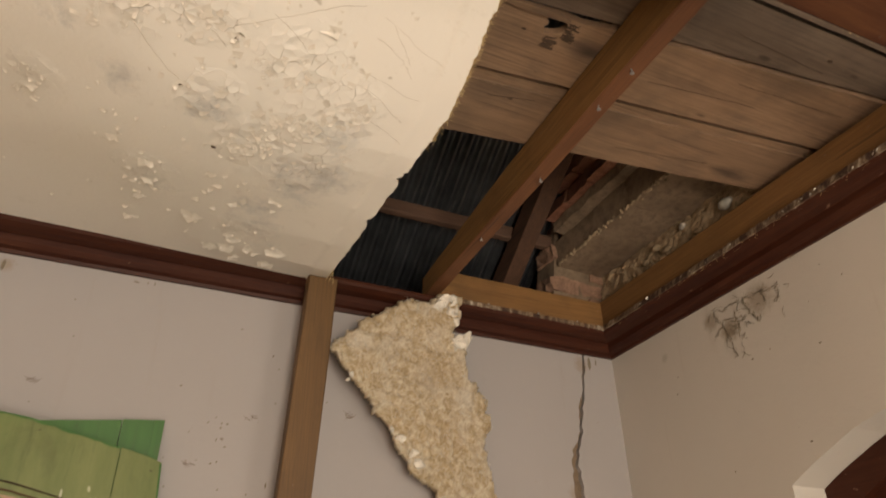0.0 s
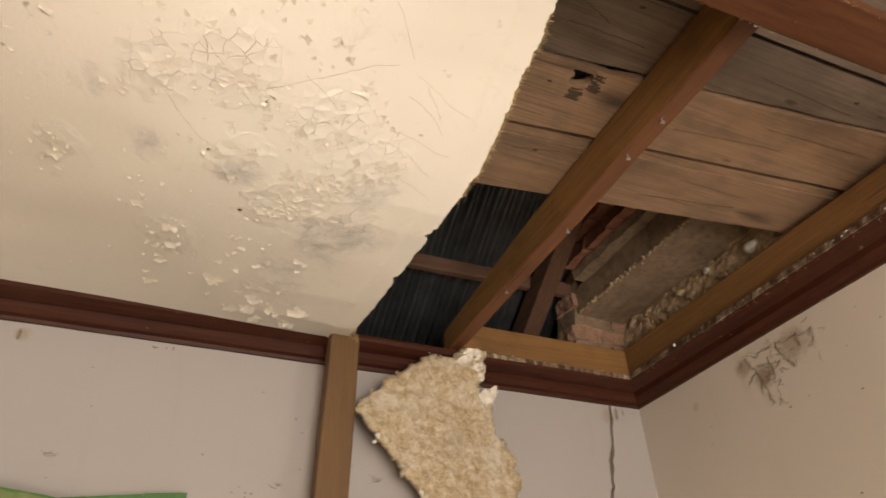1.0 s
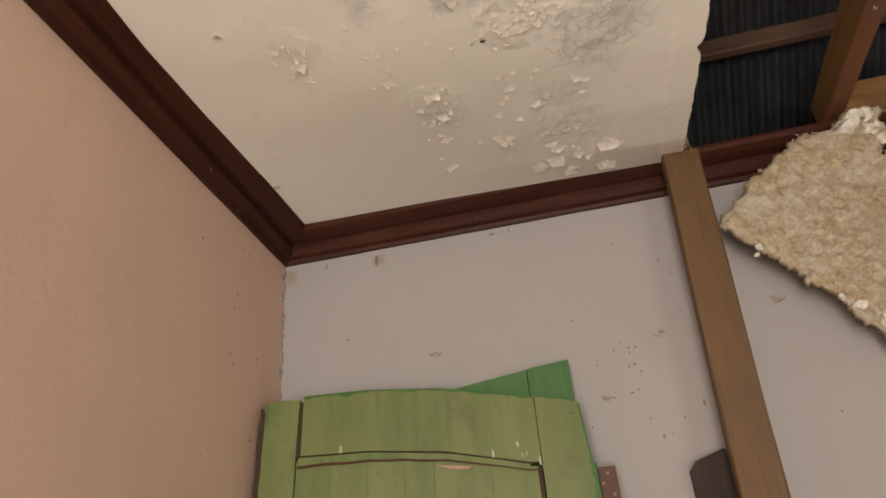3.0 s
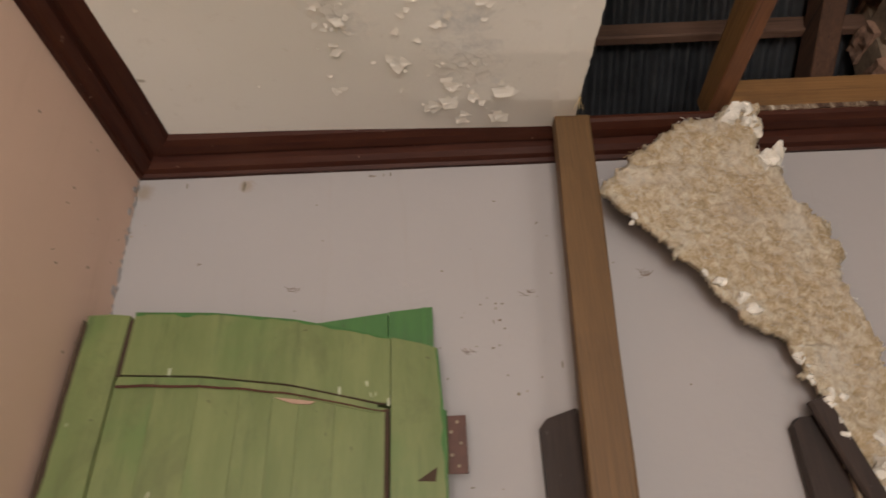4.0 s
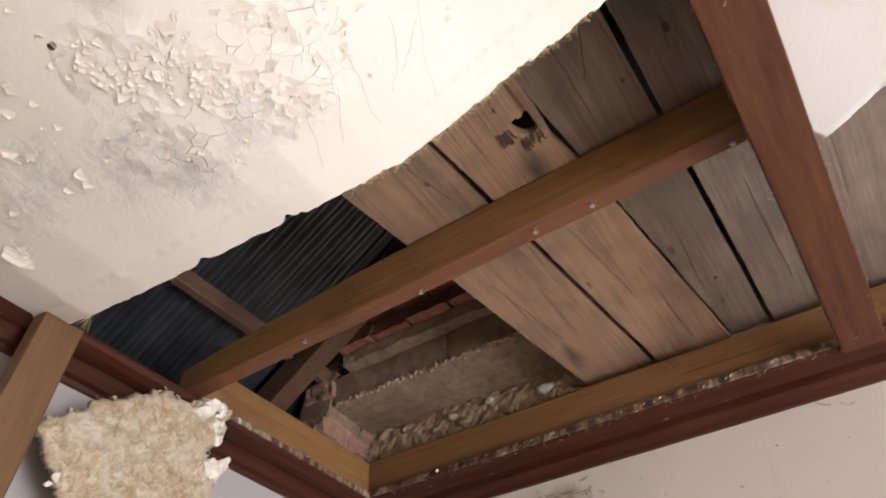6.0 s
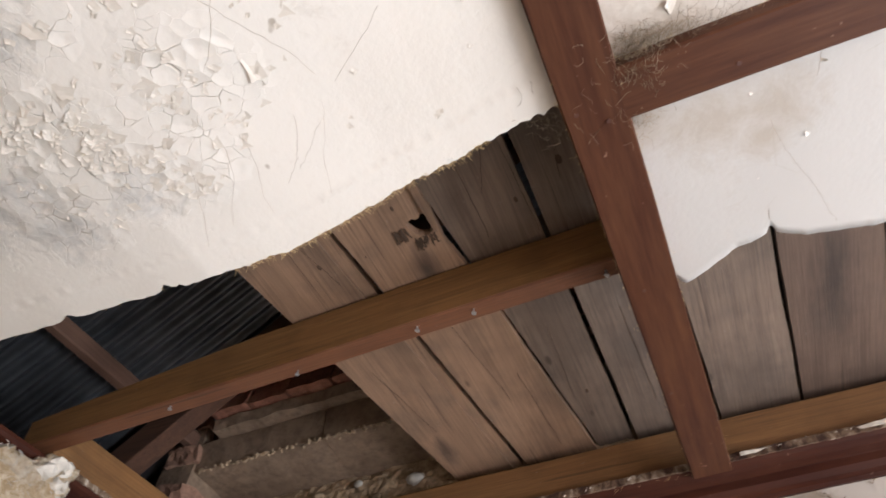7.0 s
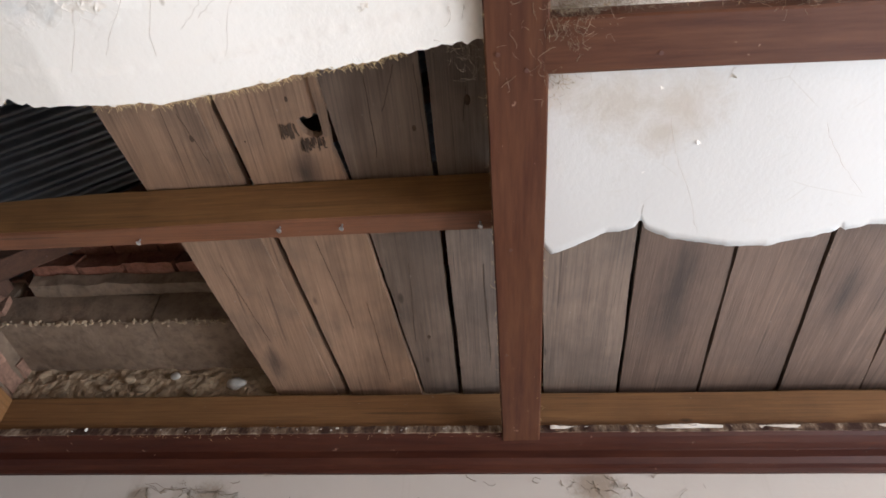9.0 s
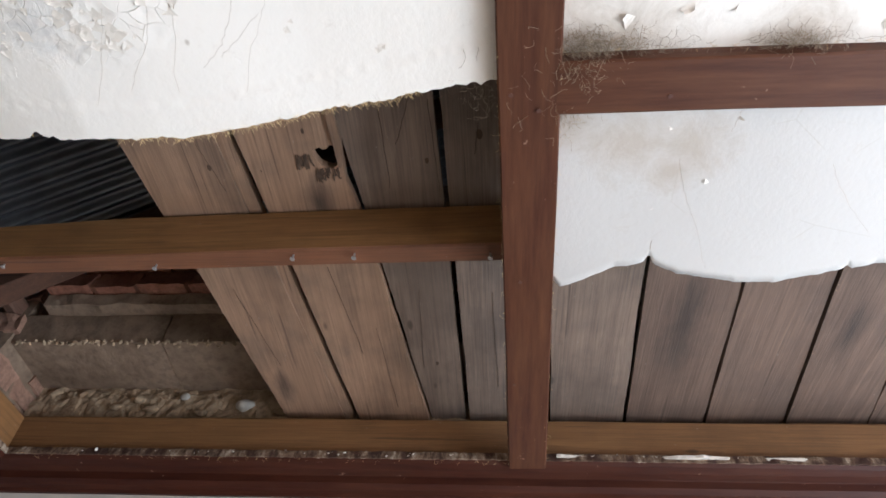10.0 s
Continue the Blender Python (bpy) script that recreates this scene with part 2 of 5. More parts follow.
M_JOIST = wood("pine_joist", (0.210, 0.103, 0.034), (0.375, 0.205, 0.074), "y", 1.0)
M_PLATE = wood("pine_wall_joist", (0.138, 0.066, 0.022), (0.245, 0.128, 0.045), "y", 1.0)
M_JOIST_R = wood("pine_joist_redder", (0.135, 0.050, 0.020), (0.225, 0.092, 0.038), "y", 1.0)
M_JOIST_X = wood("pine_nogging", (0.160, 0.074, 0.023), (0.285, 0.146, 0.050), "x", 1.0)
M_POST = wood("brown_pine_post", (0.092, 0.047, 0.016), (0.160, 0.085, 0.031), "z", 0.8)
M_BOARD = wood("old_loft_board", (0.210, 0.126, 0.076), (0.385, 0.248, 0.158), "x", 0.8, 0.8, (0.095, 0.068, 0.05))
M_BOARD_G = wood("grey_loft_board", (0.150, 0.107, 0.079), (0.29, 0.215, 0.162), "x", 0.9, 0.85, (0.085, 0.068, 0.057))
M_BOARD_D = wood("darker_loft_board", (0.105, 0.068, 0.049), (0.215, 0.142, 0.100), "x", 0.8, 0.8, (0.075, 0.056, 0.045))
M_RAFTER = wood("dark_rafter", (0.05, 0.022, 0.012), (0.13, 0.06, 0.032), "y", 0.8, 0.8)
M_PURLIN = wood("dark_purlin", (0.11, 0.056, 0.036), (0.22, 0.12, 0.078), "x", 0.8, 0.8)
M_BROWN = wood("dark_stained_board", (0.014, 0.008, 0.006), (0.050, 0.028, 0.020), "z", 0.8, 0.75)


def oxblood(name, axis, dark=1.0, brown=1.0):
    m, t, b = shader(name, 0.55)
    b.inputs["Specular IOR Level"].default_value = 0.22
    s = {"x": (1, 14, 14), "y": (14, 1, 14)}[axis]
    grain = tex_noise(t, coords(t, s, 5.0), 3.0, 6, 0.7)
    a, z = (0.042 * dark, 0.0078 * dark * brown, 0.0040 * dark * brown), (0.092 * dark, 0.025 * dark * brown, 0.011 * dark * brown)
    c = ramp(t, grain, (0.3, a), (0.7, z))
    wear = tex_noise(t, coords(t), 42.0, 4, 0.6)
    c = mix(t, ramp(t, wear, (0.70, 0.0), (0.74, 0.6)), c, (0.33, 0.22, 0.16))
    dust = tex_noise(t, coords(t), 3.0, 4, 0.6)
    c = mix(t, ramp(t, dust, (0.5, 0.0), (0.85, 0.14)), c, (0.15, 0.065, 0.035))
    base(t, b, c)
    bump(t, b, grain, 0.2, 0.003)
    return m


M_CORN_X = oxblood("oxblood_paint_x", "x", 0.62)
M_CORN_Y = oxblood("oxblood_paint_y", "y", 0.58)
M_BAT_X = oxblood("oxblood_batten_x", "x", 1.12, 1.5)
M_BAT_Y = oxblood("oxblood_batten_y", "y", 1.12, 1.5)


def rough_stone(name, a, z, scale, depth, cells=0.0):
    m, t, b = shader(name, 0.95)
    v = coords(t, (1, 1, 1), 9.0)
    n = tex_noise(t, v, scale, 8, 0.65, 0.3)
    c = ramp(t, n, (0.3, a), (0.7, z))
    speck = tex_noise(t, v, scale * 6, 4, 0.7)
    c = mix(t, ramp(t, speck, (0.35, 0.5), (0.55, 0.0)), c, tuple(x * 0.5 for x in a))
    base(t, b, c)
    bump(t, b, math_node(t, "ADD", n, math_node(t, "MULTIPLY", speck, 0.5)), 0.8, depth)
    return m


M_RUBBLE = rough_stone("earth_mortar", (0.25, 0.182, 0.112), (0.40, 0.31, 0.205), 9.0, 0.012)
M_RENDER = rough_stone("grey_lime_render", (0.150, 0.104, 0.068), (0.27, 0.198, 0.138), 5.0, 0.008)
M_BRICK = rough_stone("red_brick", (0.20, 0.075, 0.045), (0.36, 0.17, 0.11), 14.0, 0.006)
M_BRICK_P = rough_stone("dusty_pink_brick", (0.20, 0.112, 0.075), (0.34, 0.205, 0.142), 12.0, 0.008)
M_FLOOR = rough_stone("worn_cement", (0.40, 0.36, 0.31), (0.53, 0.49, 0.43), 3.0, 0.003)
M_EARTH = rough_stone("dry_earth", (0.26, 0.21, 0.15), (0.40, 0.33, 0.25), 2.0, 0.02)


def iron():
    m, t, b = shader("weathered_galvanised_iron", 0.45, 0.7)
    n = tex_noise(t, coords(t), 6.0, 6, 0.6)
    base(t, b, ramp(t, n, (0.3, (0.085, 0.092, 0.102)), (0.7, (0.19, 0.20, 0.215))))
    return m


M_IRON = iron()


def fibre_plaster():
    m, t, b = shader("straw_fibre_plaster", 0.95)
    v = coords(t)
    n = tex_noise(t, v, 36.0, 8, 0.75, 0.8)
    big = tex_noise(t, v, 6.0, 4, 0.6)
    c = ramp(t, n, (0.30, (0.34, 0.225, 0.115)), (0.46, (0.60, 0.465, 0.29)), (0.60, (0.80, 0.715, 0.56)))
    c = mix(t, ramp(t, tex_noise(t, v, 8.0, 7, 0.7), (0.50, 0.0), (0.66, 0.7)), c, (0.80, 0.74, 0.63))
    c = mix(t, ramp(t, big, (0.52, 0.0), (0.70, 0.45)), c, (0.47, 0.33, 0.19))
    base(t, b, c)
    bump(t, b, math_node(t, "ADD", n, tex_noise(t, v, 90.0, 5, 0.8)), 1.0, 0.012)
    return m


M_FIBRE = fibre_plaster()


def green_paint(name, a, z):
    m, t, b = shader(name, 0.5)
    v = coords(t, (1, 1, 1), 3.0)
    n = tex_noise(t, coords(t, (7, 7, 1.0), 3.0), 2.0, 6, 0.65)
    c = ramp(t, n, (0.3, a), (0.7, z))
    deep = tex_noise(t, v, 3.6, 5, 0.6)
    c = mix(t, ramp(t, deep, (0.54, 0.0), (0.76, 0.5)), c, (0.052, 0.150, 0.034))
    grimy = tex_noise(t, coords(t, (9, 9, 1.6), 3.0), 2.6, 6, 0.7)
    c = mix(t, ramp(t, grimy, (0.58, 0.0), (0.78, 0.55)), c, (0.05, 0.06, 0.022))
    runs = tex_noise(t, coords(t, (30, 30, 1.1), 13.0), 1.0, 4, 0.6)
    c = mix(t, ramp(t, runs, (0.60, 0.0), (0.74, 0.5)), c, (0.045, 0.066, 0.026))
    drops = tex_noise(t, coords(t, (1, 1, 0.45)), 26.0, 2, 0.4)
    c = mix(t, ramp(t, drops, (0.755, 0.0), (0.775, 0.6)), c, (0.50, 0.52, 0.38))
    chip = tex_noise(t, v, 11.0, 6, 0.7)
    c = mix(t, ramp(t, chip, (0.70, 0.0), (0.73, 0.8)), c, (0.10, 0.07, 0.035))
    grime = tex_noise(t, coords(t, (1, 1, 0.6), 61.0), 7.0, 7, 0.7, 0.5)
    c = mix(t, ramp(t, grime, (0.54, 0.0), (0.72, 0.5)), c, (0.065, 0.070, 0.028))
    scuff = tex_noise(t, coords(t, (1, 1, 1), 67.0), 38.0, 4, 0.6, 0.8)
    c = mix(t, ramp(t, scuff, (0.70, 0.0), (0.73, 0.7)), c, (0.045, 0.030, 0.018))
    base(t, b, c)
    bump(t, b, n, 0.25, 0.003)
    return m


M_GREEN = green_paint("faded_green_paint", (0.100, 0.135, 0.043), (0.168, 0.198, 0.074))
M_GREEN_D = green_paint("deep_green_paint", (0.024, 0.100, 0.020), (0.044, 0.150, 0.030))


def plain(name, colour, rough=0.6, metal=0.0):
    m, t, b = shader(name, rough, metal)
    n = tex_noise(t, coords(t), 40.0, 4, 0.6)
    base(t, b, ramp(t, n, (0.3, tuple(x * 0.7 for x in colour)), (0.7, colour)))
    return m


M_NAIL = plain("galvanised_nail", (0.62, 0.63, 0.64), 0.35, 0.8)
M_RUST = plain("rusty_brown_hinge", (0.095, 0.040, 0.028), 0.6, 0.2)
M_SPLIT = plain("dark_split_wood", (0.05, 0.028, 0.015), 0.9)
M_REDWOOD = plain("red_brown_split", (0.085, 0.030, 0.018), 0.9)
M_BAREWOOD = plain("bare_pink_wood", (0.46, 0.30, 0.22), 0.8)
M_DAB = plain("pale_green_dab", (0.46, 0.49, 0.36), 0.8)
M_SCUFF = plain("brown_scuff", (0.20, 0.145, 0.105), 0.95)
M_GOUGE = plain("crushed_wood", (0.085, 0.052, 0.032), 0.95)
M_ARRIS = plain("worn_pale_wood", (0.33, 0.23, 0.15), 0.9)
M_WEB = plain("dusty_cobweb", (0.30, 0.24, 0.17), 0.95)
M_HAIR = plain("plaster_hair", (0.58, 0.43, 0.22), 0.9)
M_SOOT = plain("grey_mould_web", (0.22, 0.18, 0.13), 0.95)
M_STONE = plain("grey_white_stone", (0.46, 0.45, 0.41), 0.9)
M_CRACK = plain("dusty_crack", (0.30, 0.235, 0.16), 0.95)
M_CHALK = plain("white_plaster_remnant", (0.74, 0.70, 0.62), 0.9)


# ---------------------------------------------------------------- mesh helpers
def part(name, bm, material, parent=None, label="", smooth=False):
    me = bpy.data.meshes.new(name)
    bmesh.ops.recalc_face_normals(bm, faces=bm.faces)
    for fc in bm.faces:
        fc.smooth = smooth
    bm.to_mesh(me)
    bm.free()
    me.materials.append(material)
    ob = new(name, me)
    if parent is not None:
        ob.parent = parent
        ob.matrix_parent_inverse = parent.matrix_basis.inverted()
    if label:
        ob["label"] = label
    return ob


def root(name, at, label, category, group="", kind=""):
    e = new(name)
    e.empty_display_size = 0.1
    e.matrix_basis = Matrix.Translation(at)
    return tagged(e, label, category, group, kind)


def box(bm, lo, hi, bevel=0.0):
    """A box between two corners, its edges bevelled."""
    vs = [bm.verts.new((x, y, z)) for x in (lo[0], hi[0]) for y in (lo[1], hi[1]) for z in (lo[2], hi[2])]
    fs = [bm.faces.new([vs[i] for i in q]) for q in ((0, 1, 3, 2), (4, 6, 7, 5), (0, 4, 5, 1), (2, 3, 7, 6), (0, 2, 6, 4), (1, 5, 7, 3))]
    if bevel:
        es = list({e for f in fs for e in f.edges})
        bmesh.ops.bevel(bm, geom=es, offset=bevel, segments=2, affect="EDGES", profile=0.6)
    return bm


def prism(bm, outline, to3, depth):
    """A flat outline of (u, v), extruded. to3(u, v, d) gives the place."""
    a = [bm.verts.new(to3(u, v, 0.0)) for u, v in outline]
    b = [bm.verts.new(to3(u, v, depth)) for u, v in outline]
    bm.faces.new(a)
    bm.faces.new(b[::-1])
    n = len(a)
    for i in range(n):
        j = (i + 1) % n
        bm.faces.new((a[i], b[i], b[j], a[j]))
    return bm


def beam(bm, p0, p1, width, height, side=(0, 0, 1), segs=14, wob=0.002, seed=0.0, taper=1.0, bevel=0.004):
    """A sawn beam from p0 to p1 (its bottom centre line), slightly uneven, with eased edges."""
    p0, p1 = Vector(p0), Vector(p1)
    d = (p1 - p0).normalized()
    up = Vector(side)
    up = (up - d * up.dot(d)).normalized()
    rt = d.cross(up)
    e = bevel
    rings = []
    for i in range(segs + 1):
        f = i / segs
        h = height * (1 + (taper - 1) * max(0.0, (f - 0.55) / 0.45))
        w = width
        prof = [(-w / 2 + e, 0), (w / 2 - e, 0), (w / 2, e), (w / 2, h - e), (w / 2 - e, h), (-w / 2 + e, h), (-w / 2, h - e), (-w / 2, e)]
        c = p0.lerp(p1, f)
        ring = []
        for k, (a, q) in enumerate(prof):
            n1 = noise.noise((f * (p1 - p0).length * 3.1 + seed, k * 0.7, seed)) * wob
            n2 = noise.noise((f * (p1 - p0).length * 2.3 - seed, k * 0.9, seed + 5)) * wob
            ring.append(bm.verts.new(c + rt * (a + n1) + up * (q + n2)))
        rings.append(ring)
    for r, s in zip(rings, rings[1:]):
        for k in range(8):
            bm.faces.new((r[k], r[(k + 1) % 8], s[(k + 1) % 8], s[k]))
    bm.faces.new(rings[0])
    bm.faces.new(rings[-1][::-1])
    return bm


def strand(bm, pts, r, sides=3):
    """A thin thread through points."""
    prev = None
    for i, p in enumerate(pts):
        p = Vector(p)
        d = (Vector(pts[min(i + 1, len(pts) - 1)]) - Vector(pts[max(i - 1, 0)])).normalized()
        a = d.orthogonal().normalized()
        b = d.cross(a)
        ring = [bm.verts.new(p + (a * math.cos(6.283 * k / sides) + b * math.sin(6.283 * k / sides)) * r) for k in range(sides)]
        if prev:
            for k in range(sides):
                bm.faces.new((prev[k], prev[(k + 1) % sides], ring[(k + 1) % sides], ring[k]))
        prev = ring


def chip(bm, at, size, seed):
    """A broken crumb of plaster."""
    g = bmesh.ops.create_icosphere(bm, subdivisions=2 if size > 0.015 else 1, radius=size, matrix=Matrix.Translation(at) @ Matrix.Rotation(seed, 4, (0.3, 0.8, 0.5)) @ Matrix.Diagonal((1.0, 0.5, 0.7, 1)))
    for v in g["verts"]:
        v.co += noise.noise_vector(v.co * 60 + Vector((seed, 0, 0))) * size * 0.55 + noise.noise_vector(v.co * 170) * min(size, 0.03) * 0.25


def interp(x, xs, ys):
    k = 1 if xs[-1] > xs[0] else -1
    return float(np.interp(x, xs[::k], ys[::k]))


# ---------------------------------------------------------------- plan
XL, XR, YB, YF = -2.5, 0.0, 0.0, -5.2       # the room's walls
ZC = 2.705                                   # foot of the cornice
ZT = 2.775                                   # ceiling line at the cornice
ZJ = 2.82                                    # underside of the joists
ROOF_Y, ROOF_Z, SLOPE = 0.0, 3.29, math.tan(radians(35))


def roof_z(y):
    return ROOF_Z - SLOPE * (y - ROOF_Y) if y > -2.1 else ROOF_Z + SLOPE * 2.1 + SLOPE * (y + 2.1)


# ---- floor and ground
bm = bmesh.new()
box(bm, (XL - 0.3, YF - 0.3, -0.1), (XR + 0.3, YB + 0.3, 0.0))
tagged(part("floor", bm, M_FLOOR), "worn grey cement floor of the old room", "floor", kind="structure")
bm = bmesh.new()
box(bm, (-60, -60, -0.3), (60, 60, -0.104))
tagged(part("ground", bm, M_EARTH), "dry earth ground outside the house", "ground", kind="structure")

# ---- back wall: core and a plaster coat split by a crack
wall_n = root("wall_north", (-1.25, 0.1, 0), "white limewashed back wall with a long jagged crack", "wall", kind="structure")
bm = bmesh.new()
box(bm, (XL - 0.3, 0.02, 0.0), (XR + 0.3, 0.62, 2.80))
part("wall_core", bm, M_RENDER, wall_n, "tan masonry behind the plaster")
crack_z = [0.0, 0.9, 1.5, 1.95, 2.13, 2.27, 2.40, 2.49, 2.56, 2.68, 2.80]
crack_x = [-0.36, -0.36, -0.33, -0.30, -0.236, -0.235, -0.198, -0.178, -0.156, -0.150, -0.150]
crack_w = [0.008, 0.010, 0.014, 0.024, 0.046, 0.030, 0.011, 0.022, 0.009, 0.013, 0.012]
zs = np.linspace(0.0, 2.80, 150)


def crack_edge(z, s):
    c = interp(z, crack_z, crack_x) + 0.015 * noise.noise((z * 14, 0.3, 2.0)) + 0.010 * noise.noise((z * 45, 4.3, 2.0))
    w = interp(z, crack_z, crack_w) * (1 + 0.9 * noise.noise((z * 30, s * 3.0, 7.0)))
    return c + s * max(w, 0.003) / 2


bm = bmesh.new()
prism(bm, [(XL, 0.0)] + [(crack_edge(z, -1), z) for z in zs] + [(XL, 2.80)], lambda u, v, d: (u, d, v), 0.0195)
part("plaster_coat", bm, M_WALL, wall_n)
bm = bmesh.new()
prism(bm, [(XR, 2.80)] + [(crack_edge(z, 1), z) for z in zs[::-1]] + [(XR, 0.0)], lambda u, v, d: (u, d, v), 0.0195)
part("plaster_coat", bm, M_WALL, wall_n)

# ---- left wall
bm = bmesh.new()
box(bm, (XL - 0.3, YF - 0.3, 0.0), (XL, YB + 0.0195, 2.80))
tagged(part("wall_west", bm, M_PINK), "peach limewashed plaster side wall", "wall", kind="structure")


# ---- right wall with an arched doorway near the corner and an added open doorway, unseen, further on
def arch_z(y):
    f = (y + 1.27) / 0.57
    return 2.06 + 0.15 * (1 - f * f) if abs(f) <= 1 else 2.06


ys = np.linspace(-0.70, -1.84, 25)
outline = [(0.0, 0.0), (-0.70, 0.0)] + [(y, arch_z(y) + 0.006 * noise.noise((y * 9, 0, 0))) for y in ys]
outline += [(-1.84, 0.0), (-2.85, 0.0), (-2.85, 2.15), (-3.95, 2.15), (-3.95, 0.0), (YF - 0.3, 0.0), (YF - 0.3, 2.80), (0.0, 2.80)]
bm = bmesh.new()
prism(bm, outline, lambda u, v, d: (d, u, v), 0.30)
tagged(part("wall_east", bm, M_RIGHT), "cream limewashed side wall with a low arched doorway", "wall", kind="structure")
door = root("door_1", (0.17, -1.27, 0.0), "closed dark red wooden door in the arched doorway", "door", kind="structure")
bm = bmesh.new()
prism(bm, [(-0.70, 0.0)] + [(y, arch_z(y)) for y in ys] + [(-1.84, 0.0), (-1.77, 0.0)] + [(y * 0.88 - 1.27 * 0.12, arch_z(y) - 0.07) for y in ys[::-1]] + [(-0.77, 0.0)], lambda u, v, d: (0.13 + d, u, v), 0.07)
part("door_frame", bm, M_CORN_Y, door)
for i in range(6):
    a = -0.775 - i * 0.165
    bm = bmesh.new()
    box(bm, (0.16, a - 0.162, 0.01), (0.19, a, 2.13), 0.004)
    part("plank", bm, M_CORN_Y, door)

# ---- front wall, unseen, with a wide open doorway added to let daylight in
bm = bmesh.new()
prism(bm, [(XL, 0.0), (-2.48, 0.0), (-2.48, 2.2), (-1.10, 2.2), (-1.10, 0.0), (XR, 0.0), (XR, 2.80), (XL, 2.80)], lambda u, v, d: (u, YF - d, v), 0.30)
tagged(part("wall_south", bm, M_WALL), "unseen white limewashed wall with an added wide open doorway", "wall", kind="structure")

# ---- masonry above the ceiling line closes the roof space
bm = bmesh.new()
prism(bm, [(0.62, 2.80), (0.62, roof_z(0.62)), (-2.1, roof_z(-2.1)), (YF - 0.3, roof_z(YF - 0.3)), (YF - 0.3, 2.80)], lambda u, v, d: (0.06 + d, u, v), 0.24)
tagged(part("gable_wall", bm, M_RENDER), "rough masonry gable wall in the roof space", "wall", kind="structure")
bm = bmesh.new()
prism(bm, [(0.62, 2.80), (0.62, roof_z(0.62)), (-2.1, roof_z(-2.1)), (YF - 0.3, roof_z(YF - 0.3)), (YF - 0.3, 2.80)], lambda u, v, d: (XL - 0.3 + d, u, v), 0.24)
tagged(part("gable_wall_west", bm, M_RENDER), "rough masonry gable wall in the roof space", "wall", kind="structure")
for nm, y0, y1 in (("eaves_wall", 0.46, 0.62), ("eaves_wall_south", YF - 0.3, YF - 0.06)):
    bm = bmesh.new()
    box(bm, (XL - 0.06, y0, 2.80), (0.06, y1, min(roof_z(y1), roof_z(y0)) + 0.02 if y0 > -1 else roof_z(y0)))
    tagged(part(nm, bm, M_RUBBLE), "rough earth-mortar wall head under the eaves", "wall", kind="structure")

# ---- corrugated iron roof, two slopes
for nm, ya, yb in (("roof", 0.85, -2.1), ("roof_south", -2.1, YF - 0.6)):
    bm = bmesh.new()
    pitch, amp, rows = 0.052, 0.0125, []
    n = int((0.35 - (XL - 0.4)) / pitch * 8)
    for k, y in enumerate((ya, (ya + yb) / 2, yb)):
        rows.append([bm.verts.new((XL - 0.4 + pitch * i / 8, y, ROOF_Z + SLOPE * (2.1 - abs(y + 2.1)) + amp * math.sin(6.2832 * i / 8) + 0.012)) for i in range(n + 1)])
    for r, s in zip(rows, rows[1:]):
        for i in range(n):
            bm.faces.new((r[i], r[i + 1], s[i + 1], s[i]))
    ob = part(nm, bm, M_IRON, smooth=True)
    sol = ob.modifiers.new("thickness", "SOLIDIFY")
    sol.thickness, sol.offset = 0.0012, 1.0
    tagged(ob, "dark weathered corrugated iron roofing sheets", "roof", kind="structure")


# ---------------------------------------------------------------- cornice
CORN = [(0.0, ZC), (-0.014, ZC - 0.002), (-0.018, ZC + 0.008), (-0.034, ZC + 0.013), (-0.046, ZC + 0.026), (-0.048, ZC + 0.046), (-0.056, ZC + 0.052), (-0.060, ZC + 0.042), (-0.086, ZC + 0.047), (-0.106, ZC + 0.056), (-0.113, ZC + 0.064), (-0.113, ZC + 0.074), (-0.090, ZC + 0.085), (0.0, ZC + 0.085)]


def cornice(name, p0, p1, inward, m0, m1, mat, label):
    """A moulded cornice along a wall; m0 and m1: how far each end is mitred per metre of depth."""
    p0, p1, w = Vector(p0), Vector(p1), Vector(inward)
    d = (p1 - p0).normalized()
    L = (p1 - p0).length
    bm = bmesh.new()
    rings = []
    segs = 40
    for i in range(segs + 1):
        ring = []
        for k, (dep, z) in enumerate(CORN):
            a = -dep * m0
            s = a + (L - a + dep * m1) * i / segs
            j = 0.0015 * noise.noise((s * 6, k, 0.5))
            q = p0 + d * s + w * (-dep)
            ring.append(bm.verts.new((q.x, q.y, z + j)))
        rings.append(ring)
    n = len(CORN)
    for r, s in zip(rings, rings[1:]):
        for k in range(n):
            bm.faces.new((r[k], r[(k + 1) % n], s[(k + 1) % n], s[k]))
    bm.faces.new(rings[0])
    bm.faces.new(rings[-1][::-1])
    return tagged(part(name, bm, mat), label, "cornice", kind="structure")


cornice("cornice_north", (XL, 0, 0), (XR, 0, 0), (0, -1, 0), 1, 1, M_CORN_X, "dark oxblood painted wooden cornice along the back wall")
cornice("cornice_east", (XR, 0, 0), (XR, YF, 0), (-1, 0, 0), 1, 1, M_CORN_Y, "dark oxblood painted wooden cornice with scraped plaster remnants")
cornice("cornice_west", (XL, YF, 0), (XL, 0, 0), (1, 0, 0), 1, 1, M_CORN_Y, "dark oxblood painted wooden cornice along the peach wall")

